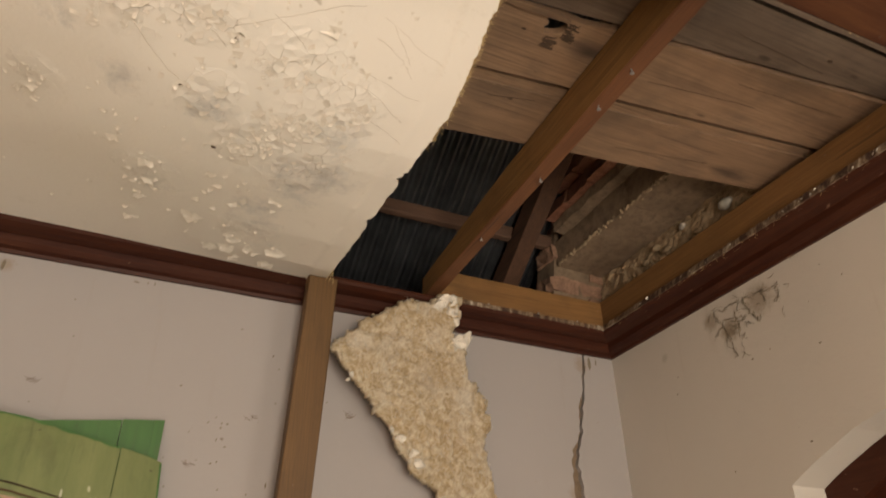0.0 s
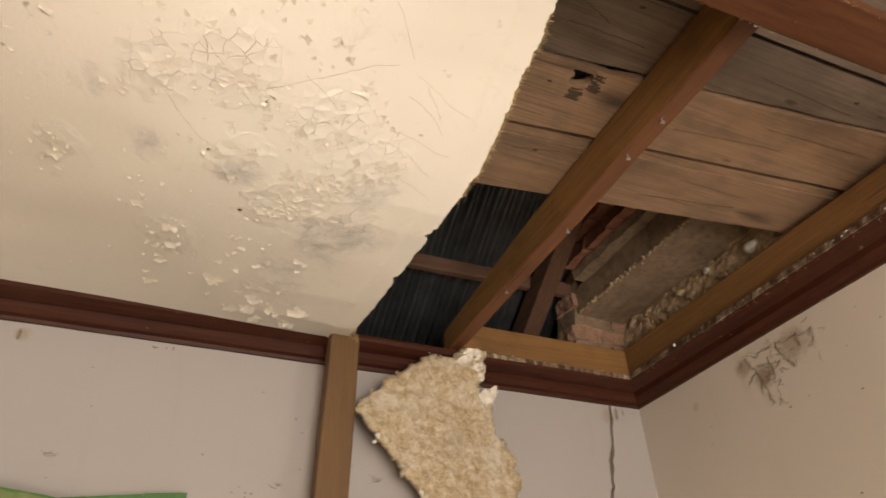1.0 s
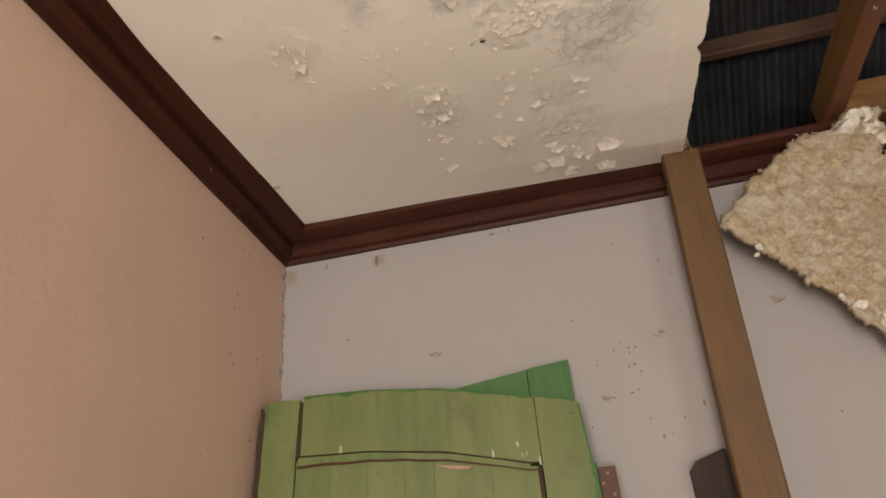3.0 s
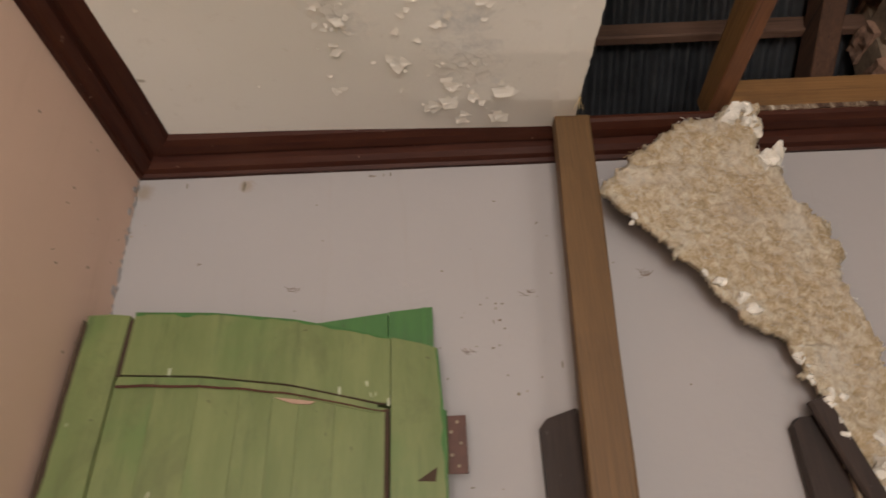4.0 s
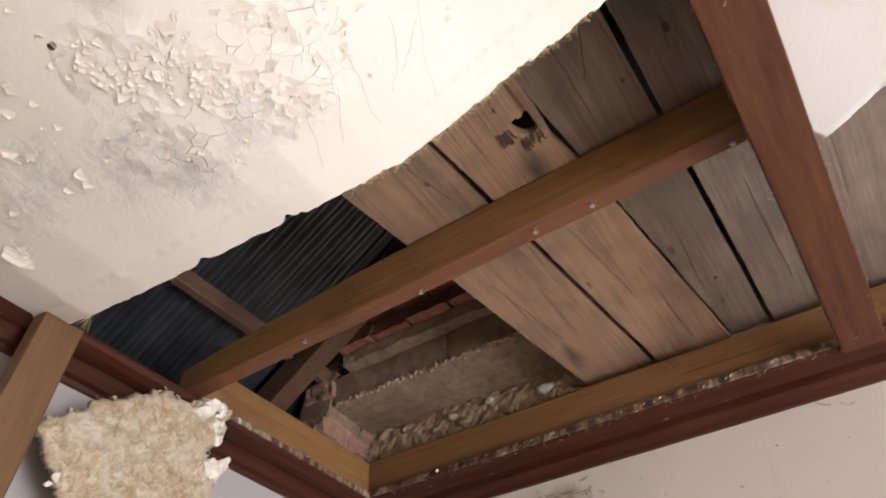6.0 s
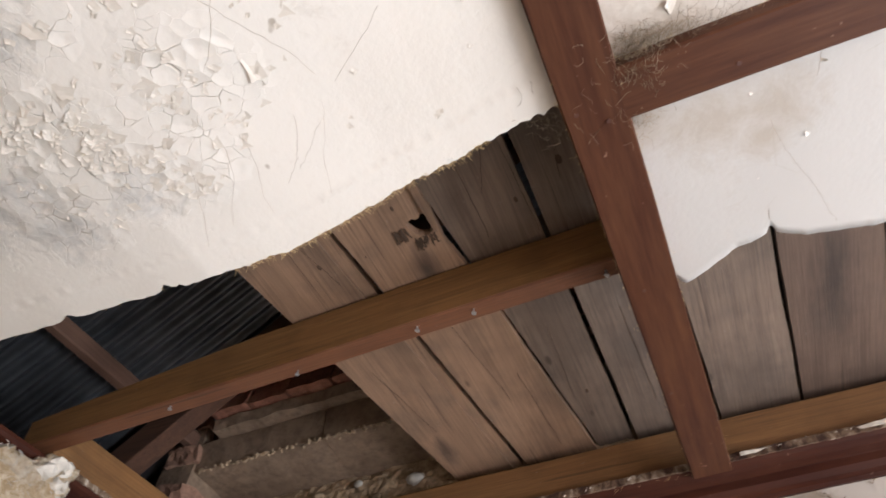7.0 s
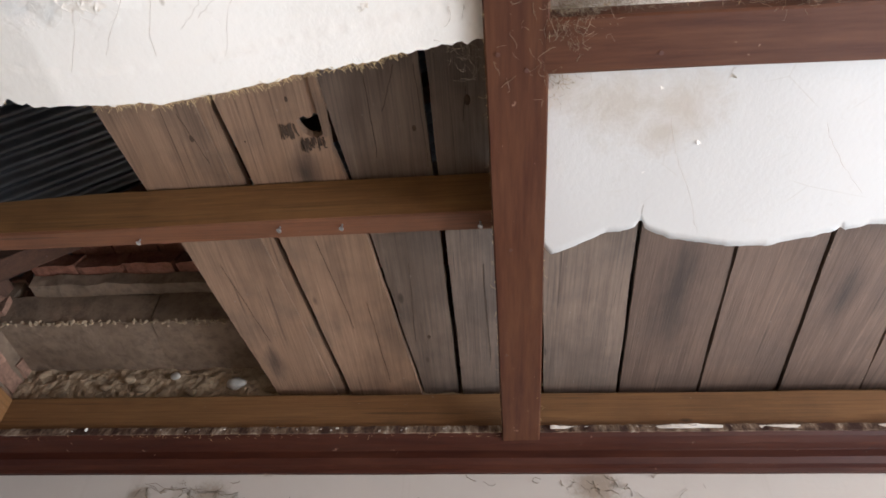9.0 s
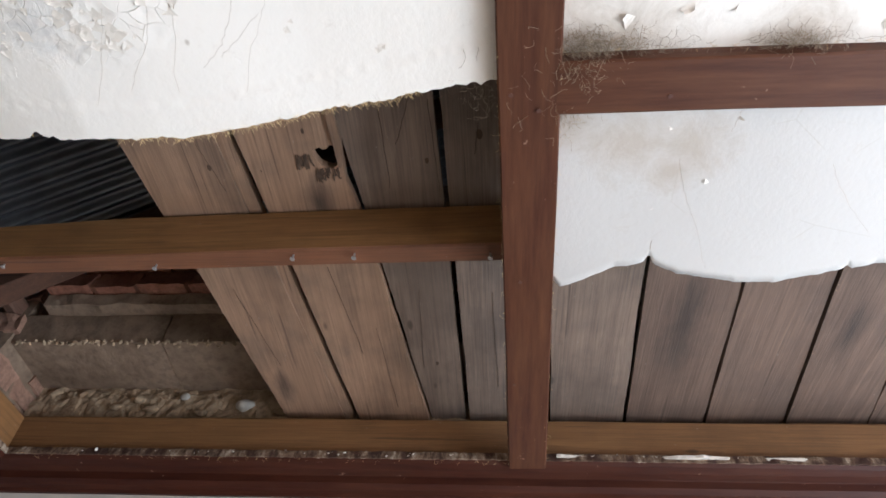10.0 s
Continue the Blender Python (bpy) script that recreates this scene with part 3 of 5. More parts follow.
# ---------------------------------------------------------------- ceiling joists
joist = root("ceiling_joist", (-0.86, -0.8, ZJ), "bare golden-brown pine ceiling joist with old nails", "joist")
bm = beam(bmesh.new(), (-0.866, -1.62, ZJ), (-0.835, -0.02, ZJ - 0.006), 0.050, 0.128, segs=30, wob=0.003, seed=2.0, taper=0.66)
joist_beam = part("beam", bm, M_JOIST, joist)
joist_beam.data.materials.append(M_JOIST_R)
# downward faces take a darker, redder pine than the sides
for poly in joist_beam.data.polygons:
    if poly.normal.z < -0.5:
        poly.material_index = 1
for x, y in ((-0.868, -1.273), (-0.867, -1.141), (-0.842, -0.828), (-0.864, -1.560), (-0.852, -0.482)):
    bm = bmesh.new()
    bmesh.ops.create_cone(bm, cap_ends=True, segments=8, radius1=0.002, radius2=0.002, depth=0.02, matrix=Matrix.Translation((x, y, ZJ - 0.004)))
    bmesh.ops.create_cone(bm, cap_ends=True, segments=10, radius1=0.0055, radius2=0.005, depth=0.003, matrix=Matrix.Translation((x, y, ZJ - 0.014)) @ Matrix.Rotation(0.3, 4, "X"))
    part("nail", bm, M_NAIL, joist, "galvanised nail sticking out")
plate = root("wall_joist", (-0.06, -2.0, 2.79), "golden-brown pine joist along the side wall", "joist")
bm = beam(bmesh.new(), (-0.060, -4.1, 2.79), (-0.060, -0.06, 2.79), 0.058, 0.125, segs=40, wob=0.003, seed=7.0)
part("beam", bm, M_PLATE, plate)
nog = root("nogging", (-0.45, -0.065, 2.79), "short golden-brown pine nogging over the back cornice", "joist")
bm = beam(bmesh.new(), (-0.815, -0.065, 2.788), (-0.090, -0.065, 2.788), 0.050, 0.122, segs=10, wob=0.003, seed=9.0)
part("beam", bm, M_JOIST_X, nog)
for owner, x, y, z in ((plate, -0.0905, -0.35, 2.80), (plate, -0.0905, -0.95, 2.803), (plate, -0.0905, -1.30, 2.80), (plate, -0.0905, -1.9, 2.802), (plate, -0.0905, -2.4, 2.80), (nog, -0.62, -0.0915, 2.80), (nog, -0.40, -0.0915, 2.803), (nog, -0.22, -0.0915, 2.80)):
    bm = bmesh.new()
    bmesh.ops.create_cone(bm, cap_ends=True, segments=8, radius1=0.0045, radius2=0.004, depth=0.004, matrix=Matrix.Translation((x, y, z)) @ Matrix.Rotation(math.pi / 2, 4, "Y" if owner is plate else "X"))
    part("nail", bm, M_NAIL, owner, "galvanised nail head")

# ---------------------------------------------------------------- ceiling battens
def batten(name, p0, p1, width, mat, label, seed):
    r = root(name, ((p0[0] + p1[0]) / 2, (p0[1] + p1[1]) / 2, 2.78), label, "ceiling batten")
    bm = beam(bmesh.new(), (p0[0], p0[1], 2.75), (p1[0], p1[1], 2.75), width, 0.034, segs=36, wob=0.0025, seed=seed, bevel=0.003)
    part("cover_strip", bm, mat, r)
    return r


bat_a = batten("ceiling_batten", (XL + 0.10, -1.612), (-0.105, -1.648), 0.101, M_BAT_X, "oxblood painted cover batten crossing the ceiling", 3.0)
bat_b = batten("ceiling_batten", (-1.287, -1.674), (-1.287, YF + 0.1), 0.094, M_BAT_Y, "oxblood painted cover batten hung with cobwebs", 4.0)
for x, y, owner in ((-1.28, -1.60, bat_a), (-1.25, -1.645, bat_a), (-0.85, -1.62, bat_a), (-0.5, -1.61, bat_a), (-1.27, -1.85, bat_b), (-1.31, -2.2, bat_b)):
    bm = bmesh.new()
    bmesh.ops.create_cone(bm, cap_ends=True, segments=8, radius1=0.004, radius2=0.003, depth=0.002, matrix=Matrix.Translation((x, y, 2.7488)))
    part("nail_head", bm, M_RUST, owner)

# ---------------------------------------------------------------- ceiling panels
TEAR_Y = [0.0, -0.10, -0.26, -0.45, -0.63, -0.83, -0.92, -1.03, -1.10, -1.22, -1.29, -1.40, -1.47, -1.60]
TEAR_X = [-1.262, -1.262, -1.276, -1.277, -1.276, -1.269, -1.264, -1.251, -1.246, -1.254, -1.263, -1.270, -1.282, -1.296]
TEAR_DROP = [0.0, 0.020, 0.064, 0.086, 0.096, 0.102, 0.098, 0.080, 0.065, 0.040, 0.027, 0.012, 0.006, 0.0]


def tear(y):
    x = interp(y, TEAR_Y, TEAR_X) + 0.004 * noise.noise((y * 22, 1.0, 0.0)) + (0.003 + 0.006 * (y < -0.95)) * noise.noise((y * 75, 3.0, 0.0))
    for yn, w, d in ((-0.625, 0.012, 0.014), (-0.838, 0.011, 0.014), (-0.865, 0.005, 0.006), (-1.065, 0.012, -0.004)):
        x -= d * math.exp(-((y - yn) / w) ** 2)
    return x


def sag(x, y):
    """The loose panel hangs lowest by its torn edge."""
    v = min(max(-y / 1.60, 0.0), 1.0)
    u = min(max((x - XL) / 0.9, 0.0), 1.0)
    s = 0.118 * math.sin(math.pi * v ** 1.3) * math.sin(math.pi / 2 * u)
    w = min(max((x - XL) / 1.25, 0.0), 1.0)
    k = min(max((w - 0.40) / 0.58, 0.0), 1.0)
    k = k * k * (3 - 2 * k)
    s += (interp(y, TEAR_Y, TEAR_DROP) - s) * k
    s += 0.004 * noise.noise((x * 5, y * 5, 0.0)) * math.sin(math.pi * v)
    lap = 0.0028 if x > interp(y, TEAR_Y, TEAR_X) - 0.062 else 0.0
    return ZT + 0.004 - s - lap


def flat(x, y):
    return 2.780 + 0.005 * noise.noise((x * 4, y * 4, 3.0))


def panel(name, y0, y1, left, right, height, thick, mat, label, dy=0.008, nx=90):
    bm = bmesh.new()
    ny = int(abs(y1 - y0) / dy)
    low, top = [], []
    for j in range(ny + 1):
        y = y0 + (y1 - y0) * j / ny
        a, b = left(y), right(y)
        rl, rt = [], []
        for i in range(nx + 1):
            f = i / nx
            x = a + (b - a) * (1 - (1 - f) ** 1.5 if name == "ceiling" else f)
            z = height(x, y)
            rl.append(bm.verts.new((x, y, z)))
            rt.append(bm.verts.new((x + (0.004 * noise.noise((y * 60, 9, 9)) if i == nx else 0), y, z + thick)))
        low.append(rl)
        top.append(rt)
    for j in range(ny):
        for i in range(nx):
            bm.faces.new((low[j][i], low[j][i + 1], low[j + 1][i + 1], low[j + 1][i]))
            bm.faces.new((top[j][i], top[j + 1][i], top[j + 1][i + 1], top[j][i + 1]))
        for i in (0, nx):
            bm.faces.new((low[j][i], low[j + 1][i], top[j + 1][i], top[j][i]))
    for j in (0, ny):
        for i in range(nx):
            bm.faces.new((low[j][i], low[j][i + 1], top[j][i + 1], top[j][i]))
    ob = part(name, bm, mat, smooth=True)
    ob.data.materials.append(M_FIBRE)
    return tagged(ob, label, "ceiling", kind="structure")


panel("ceiling", -0.088, -1.600, lambda y: XL + 0.088, tear, sag, 0.011, M_CEIL, "sagging torn ceiling panel with flaking cream paint")
RAG_Y = [-1.66, -1.684, -1.702, -1.736, -1.80, -1.874, -1.938, -2.055, -2.132, -2.254, -2.33, -2.6, -3.0, -4.2]
RAG_X = [-0.84, -0.834, -0.804, -0.817, -0.858, -0.872, -0.840, -0.814, -0.813, -0.844, -0.862, -0.82, -0.86, -0.80]


def ragged(y):
    return interp(y, RAG_Y, RAG_X) + 0.004 * noise.noise((y * 40, 5, 5)) + 0.002 * noise.noise((y * 130, 5, 5)) - 0.022 * math.exp(-((y + 1.874) / 0.007) ** 2) - 0.012 * math.exp(-((y + 2.262) / 0.006) ** 2)


panel("ceiling_panel_east", -1.655, YF + 0.02, lambda y: -1.30, ragged, flat, 0.011, M_CEIL_B, "broken white ceiling panel with a ragged edge", 0.006, 24)
panel("ceiling_panel_west", -1.640, YF + 0.02, lambda y: XL + 0.088, lambda y: -1.272, flat, 0.011, M_CEIL, "dirty flaking white ceiling panel", 0.02, 60)

# curled flakes of paint
rnd = random.Random(4)
bm = bmesh.new()


def flake(x, y, z, size, spin, tilt):
    """A scale of paint held along one side, its free edge curling down."""
    c, s = math.cos(spin), math.sin(spin)
    wide = size * rnd.uniform(0.9, 2.2)
    tip = rnd.choice((0.08, 0.2, 0.4, 0.7))
    skew = rnd.uniform(-0.35, 0.35) * size
    grid = []
    for i in range(4):
        f = i / 3
        w = wide * (1 + (tip - 1) * f)
        a = tilt * f
        row = []
        for k in (-1, 0, 1):
            u = f * size * math.cos(a) + rnd.uniform(-0.10, 0.10) * size * (0.5 + f)
            q = k * w / 2 + skew * f + rnd.uniform(-0.07, 0.07) * size
            drop = 0.0006 + f * size * math.sin(a) + (0.0010 * f if k else 0.0)
            row.append(bm.verts.new((x + u * c - q * s, y + u * s + q * c, z - drop)))
        grid.append(row)
    for p, q in zip(grid, grid[1:]):
        for k in (0, 1):
            bm.faces.new((p[k], p[k + 1], q[k + 1], q[k]))


def on_panel(x, y):
    return -1.57 < y < -0.13 and XL + 0.13 < x < tear(y) - 0.06


def scales(x0, y0, r, count, small, large, turn=1.1):
    for _ in range(count):
        x, y = rnd.gauss(x0, r), rnd.gauss(y0, r)
        if on_panel(x, y):
            flake(x, y, sag(x, y), rnd.uniform(small, large), rnd.gauss(turn, 0.6), rnd.uniform(0.03, 0.26) * rnd.uniform(0.5, 1.2))


# where the paint lifts most: large single scales, then fields of small ones
for x, y in ((-1.911, -1.153), (-1.623, -1.282), (-1.557, -1.20), (-1.611, -1.054), (-1.573, -1.079), (-1.457, -0.98), (-1.43, -1.011), (-1.648, -0.955), (-1.603, -0.946), (-1.657, -0.813), (-1.675, -0.811), (-1.928, -0.723), (-1.857, -0.653), (-1.856, -0.567), (-1.875, -0.465), (-1.887, -0.310), (-1.563, -0.935), (-1.988, -1.061), (-1.928, -1.091), (-1.81, -1.167), (-2.102, -0.809), (-2.242, -1.118), (-2.225, -1.07), (-1.75, -1.33), (-2.02, -1.28), (-1.86, -1.25)):
    scales(x, y, 0.005, 2, 0.014, 0.026)
    scales(x, y, 0.020, 4, 0.005, 0.013)
for x, y in ((-1.716, -0.419), (-1.64, -0.236), (-1.604, -0.262), (-1.535, -0.271), (-1.47, -0.32), (-1.572, -0.18), (-1.469, -0.193), (-1.597, -0.332)):
    scales(x, y, 0.008, 3, 0.015, 0.030, 2.2)
    scales(x, y, 0.018, 2, 0.005, 0.012)
for x, y, r, n in ((-1.664, -0.823, 0.020, 18), (-1.621, -0.856, 0.022, 24), (-1.585, -0.918, 0.025, 28), (-1.54, -0.935, 0.022, 26), (-1.50, -0.985, 0.024, 20), (-1.45, -1.015, 0.022, 14), (-1.575, -1.10, 0.035, 18), (-1.47, -0.85, 0.040, 16), (-1.58, -0.38, 0.035, 8), (-1.86, -0.58, 0.035, 12), (-1.86, -1.15, 0.050, 16), (-1.78, -1.14, 0.045, 16), (-2.10, -0.82, 0.030, 8), (-2.18, -1.08, 0.04, 8), (-1.60, -0.60, 0.05, 10), (-1.95, -0.88, 0.05, 8), (-1.76, -0.98, 0.04, 10), (-1.70, -0.62, 0.06, 8), (-1.72, -1.27, 0.06, 14), (-1.95, -1.27, 0.06, 12), (-2.22, -1.30, 0.05, 8), (-1.50, -1.14, 0.03, 10), (-1.68, -1.05, 0.04, 10)):
    scales(x, y, r, n, 0.005, 0.017)
for _ in range(34):
    scales(rnd.uniform(-2.3, -1.36), rnd.uniform(-1.5, -0.3), 0.004, rnd.choice((1, 1, 2)), 0.004, 0.010)
for _ in range(30):
    x, y = rnd.gauss(-1.46, 0.05), rnd.uniform(-2.5, -1.75)
    flake(x, y, flat(x, y), rnd.uniform(0.006, 0.022), rnd.uniform(0, 6.28), rnd.uniform(0.1, 0.5))
# long hairline cracks
cracks = bmesh.new()


def crack_line(run, r, height):
    fine = [(p[0] + (q[0] - p[0]) * k / 5 + rnd.gauss(0, 0.0012), p[1] + (q[1] - p[1]) * k / 5 + rnd.gauss(0, 0.0012)) for p, q in zip(run, run[1:]) for k in range(5)] + [run[-1]]
    strand(cracks, [(x, y, height(x, y) - 0.0001) for x, y in fine], r)


crack_line(((-1.921, -1.106), (-1.882, -1.051), (-1.839, -1.0), (-1.816, -0.982)), 0.00032, sag)
crack_line(((-1.862, -1.227), (-1.84, -1.2), (-1.8, -1.164), (-1.779, -1.131), (-1.741, -1.096)), 0.00032, sag)
crack_line(((-1.558, -1.388), (-1.523, -1.34), (-1.485, -1.281)), 0.0003, sag)
crack_line(((-1.732, -1.151), (-1.668, -1.187), (-1.604, -1.221), (-1.548, -1.25), (-1.508, -1.262)), 0.0003, sag)
crack_line(((-1.672, -1.2), (-1.632, -1.172), (-1.586, -1.13)), 0.0003, sag)
crack_line(((-1.439, -1.233), (-1.403, -1.192), (-1.376, -1.161)), 0.00026, sag)
crack_line(((-1.478, -1.114), (-1.449, -1.112), (-1.414, -1.107), (-1.355, -1.084), (-1.326, -1.083)), 0.00026, sag)
crack_line(((-1.466, -1.201), (-1.425, -1.184), (-1.39, -1.161), (-1.363, -1.131)), 0.0003, sag)
crack_line(((-1.464, -1.249), (-1.423, -1.23), (-1.379, -1.203), (-1.312, -1.182)), 0.00022, sag)
crack_line(((-1.471, -1.085), (-1.42, -1.068), (-1.367, -1.03), (-1.338, -1.014)), 0.00026, sag)
crack_line(((-1.473, -1.025), (-1.396, -0.993), (-1.32, -0.956)), 0.00022, sag)
# dark nail holes in the panel
holes = bmesh.new()
for x, y, r in ((-1.729, -1.122, 0.0065), (-1.810, -0.966, 0.005), (-1.717, -0.788, 0.006), (-2.23, -0.91, 0.004)):
    bmesh.ops.create_icosphere(holes, subdivisions=2, radius=r, matrix=Matrix.Translation((x, y, sag(x, y))) @ Matrix.Diagonal((1, 0.8, 0.2, 1)))
    for k in range(3):
        flake(x + rnd.gauss(0, 0.006), y + rnd.gauss(0, 0.006), sag(x, y), 0.010, rnd.uniform(0, 6), 0.5)
tagged(part("nail_holes", holes, M_SPLIT), "dark rusted nail holes in the ceiling paint", "nail holes", kind="stuff")
for run in (((-1.127, -1.894), (-1.054, -1.913), (-1.001, -1.935), (-0.953, -1.957), (-0.886, -1.978), (-0.845, -1.992)), ((-1.108, -2.153), (-1.059, -2.183), (-0.994, -2.229), (-0.931, -2.281)), ((-1.235, -1.985), (-1.218, -1.978), (-1.197, -1.974), (-1.176, -1.968)), ((-0.933, -1.873), (-0.903, -1.872))):
    fine = [Vector((p[0] + (q[0] - p[0]) * k / 5 + rnd.gauss(0, 0.0012), p[1] + (q[1] - p[1]) * k / 5 + rnd.gauss(0, 0.0012), 0)) for p, q in zip(run, run[1:]) for k in range(5)]
    strand(cracks, [(p.x, p.y, flat(p.x, p.y) - 0.0001) for p in fine], 0.00026 if len(run) > 3 else 0.0006)
for x, y, size in ((-1.207, -1.976, 0.009), (-1.078, -1.95, 0.007), (-1.01, -1.863, 0.004), (-1.19, -1.87, 0.004)):
    flake(x, y, flat(x, y), size, rnd.uniform(0, 6), 0.5)
tagged(part("hairline_cracks", cracks, M_CRACK), "thin brown hairline cracks in the ceiling paint", "cracks", kind="stuff")
ob = part("paint_flakes", bm, M_FLAKE)
tagged(ob, "curled flakes of cream paint peeling off the ceiling", "paint flakes", kind="stuff")

# straw fibres along the torn edge
bm = bmesh.new()
for _ in range(1000):
    y = rnd.choice((rnd.uniform(-1.45, -0.95), rnd.uniform(-1.45, -1.0), rnd.uniform(-0.95, -0.15)))
    x = tear(y) - 0.003
    z = sag(x - 0.01, y) + rnd.uniform(0.001, 0.010)
    L = rnd.uniform(0.003, 0.018) * (1.0 if y < -0.95 else 0.4)
    a = rnd.choice((-1, 1)) * rnd.uniform(0.5, 1.45)
    d = Vector((math.cos(a), math.sin(a), rnd.uniform(-0.5, 0.25)))
    p = Vector((x, y, z))
    strand(bm, [p, p + d * L * 0.5, p + d * L + Vector((0, 0, -0.25 * L))], 0.00038)
for y in (-0.26, -0.27, -0.275):
    for k in range(3):
        p = Vector((tear(y), y, sag(tear(y), y)))
        strand(bm, [p, p + Vector((0.006 * k - 0.01, 0.004, -0.02)), p + Vector((0.012 * k - 0.02, 0.0, -0.035 - 0.006 * k))], 0.0003)
tagged(part("plaster_fibres", bm, M_HAIR), "straw fibres sticking out of the torn panel edge", "plaster fibres", kind="stuff")

# ---------------------------------------------------------------- loft boards
EDGES = [(-0.800, -0.910), (-1.006, -1.096), (-1.045, -1.132), (-1.268, -1.360), (-1.463, -1.477), (-1.690, -1.723), (-1.917, -1.946), (-2.150, -2.180), (-2.352, -2.411), (-2.560, -2.645), (-2.79, -2.87), (-3.02, -3.09), (-3.25, -3.31)]
GAPS = [0.0, 0.001, 0.018, 0.008, 0.014, 0.008, 0.010, 0.011, 0.007, 0.009, 0.008, 0.008, 0.0]


def edge_y(k, x):
    a, b = EDGES[k]
    return a + (b - a) * (x + 0.90) / 0.865


SPLITS = {0: ((-1.066, -0.944, -0.936, -0.974), (-0.62, -0.90, -0.30, -0.95)), 2: ((-0.70, -1.16, -0.36, -1.20), (-0.47, -1.25, -0.10, -1.268)), 3: ((-1.135, -1.34, -0.928, -1.341), (-1.152, -1.402, -1.046, -1.367), (-0.60, -1.374, -0.28, -1.36), (-1.15, -1.44, -0.90, -1.45)), 4: ((-1.10, -1.54, -1.02, -1.53), (-0.60, -1.56, -0.2, -1.57))}
KNOTS = {0: ((-1.002, -0.955, 0.007),), 2: ((-0.992, -1.069, 0.004), (-1.091, -1.18, 0.005)), 3: ((-1.002, -1.428, 0.008), (-0.30, -1.40, 0.006)), 4: ((-1.069, -1.541, 0.009),)}
for k in range(len(EDGES) - 1):
    lift = (0.003, 0.008, 0.0, 0.012, 0.005, 0.002, 0.0, 0.006, 0.0, 0.005, 0.0, 0.003)[k]
    x0, x1 = -2.2, -0.012
    n = 46
    near = [(x0 + (x1 - x0) * i / n) for i in range(n + 1)]
    up = [(x, edge_y(k, x) - GAPS[k] / 2 + 0.003 * noise.noise((x * 5, k, 1)) + 0.0015 * noise.noise((x * 25, k, 1))) for x in near]
    dn = [(x, edge_y(k + 1, x) + GAPS[k + 1] / 2 + 0.003 * noise.noise((x * 5, k, 2)) + 0.0015 * noise.noise((x * 25, k, 2))) for x in near]
    if k == 2:
        # the board's edge is broken away below the knot hole
        dn = [(x, y + (0.011 * min(1.0, (x + 1.002) / 0.012) * max(0.0, 1 - (x + 1.0) / 0.11) if -1.002 < x < -0.89 else 0.0)) for x, y in dn]
    # boards from the seventh on take a darker brown than the others
    root_ob = root("loft_board", (-1.1, (EDGES[k][0] + EDGES[k + 1][0]) / 2, 2.95), "wide darker brown board lying across the joists" if k >= 6 else "wide grey weathered board lying across the joists" if k in (3, 4, 5) else "wide weathered brown board lying across the joists", "board", "loft boards")
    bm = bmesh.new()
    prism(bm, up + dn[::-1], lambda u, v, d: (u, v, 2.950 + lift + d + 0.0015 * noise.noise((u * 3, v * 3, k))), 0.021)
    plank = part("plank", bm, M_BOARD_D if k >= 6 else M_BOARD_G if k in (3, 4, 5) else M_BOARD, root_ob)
    if k == 2:
        hole = [(-1.041, -1.189), (-1.046, -1.198), (-1.050, -1.207), (-1.044, -1.213), (-1.046, -1.221), (-1.055, -1.229), (-1.053, -1.2375), (-1.030, -1.239), (-1.005, -1.2385), (-0.994, -1.226), (-0.997, -1.214), (-1.004, -1.203), (-1.012, -1.197), (-1.026, -1.191)]
        cutter = part("cutter", prism(bmesh.new(), hole, lambda u, v, d: (u, v, 2.90 + d), 0.12), M_SPLIT)
        cut = plank.modifiers.new("hole", "BOOLEAN")
        cut.operation, cut.object, cut.solver = "DIFFERENCE", cutter, "EXACT"
        cut_mesh = bpy.data.meshes.new_from_object(plank.evaluated_get(bpy.context.evaluated_depsgraph_get()))
        plank.modifiers.clear()
        plank.data = cut_mesh
        bpy.data.objects.remove(cutter)
        # the raised strip along its edge, split from the board
        strip_pts = [(-1.20, -1.236), (-1.136, -1.236), (-1.099, -1.237), (-1.053, -1.2395), (-1.005, -1.2415), (-1.001, -1.247), (-1.030, -1.255), (-1.064, -1.257), (-1.125, -1.252), (-1.20, -1.247)]
        bm = prism(bmesh.new(), strip_pts, lambda u, v, d: (u, v, 2.942 + d), 0.012)
        part("edge_strip", bm, M_BOARD, root_ob, "pale split strip along the board edge")
        # shallow dark gouge of crushed fibres beside the hole
        bm = bmesh.new()
        for i in range(60):
            f = rnd.random()
            y0 = -1.150 - 0.088 * f
            x0g = (-1.030 if f < 0.42 else -0.994) + rnd.uniform(-0.006, 0.010)
            strand(bm, [(x0g, y0, 2.9495), (x0g + rnd.uniform(0.008, 0.02), y0 + rnd.gauss(0, 0.002), 2.948), (x0g + rnd.uniform(0.022, 0.04) * (0.6 + 0.4 * (1 - f)), y0 + rnd.gauss(0, 0.003), 2.950)], rnd.uniform(0.0008, 0.0022))
        part("splinter", bm, M_GOUGE, root_ob, "dark splintered edge of the knot hole")
    # splits that follow the grain, and dark knots
    for xa, ya, xb, yb in SPLITS.get(k, ()):
        bm = bmesh.new()
        m = 12
        strand(bm, [(xa + (xb - xa) * i / m, ya + (yb - ya) * i / m + 0.0025 * noise.noise((i * 0.45, k, xa * 9)), 2.9496 + lift) for i in range(m + 1)], 0.0007)
        part("split", bm, M_SPLIT, root_ob, "dark split along the grain")
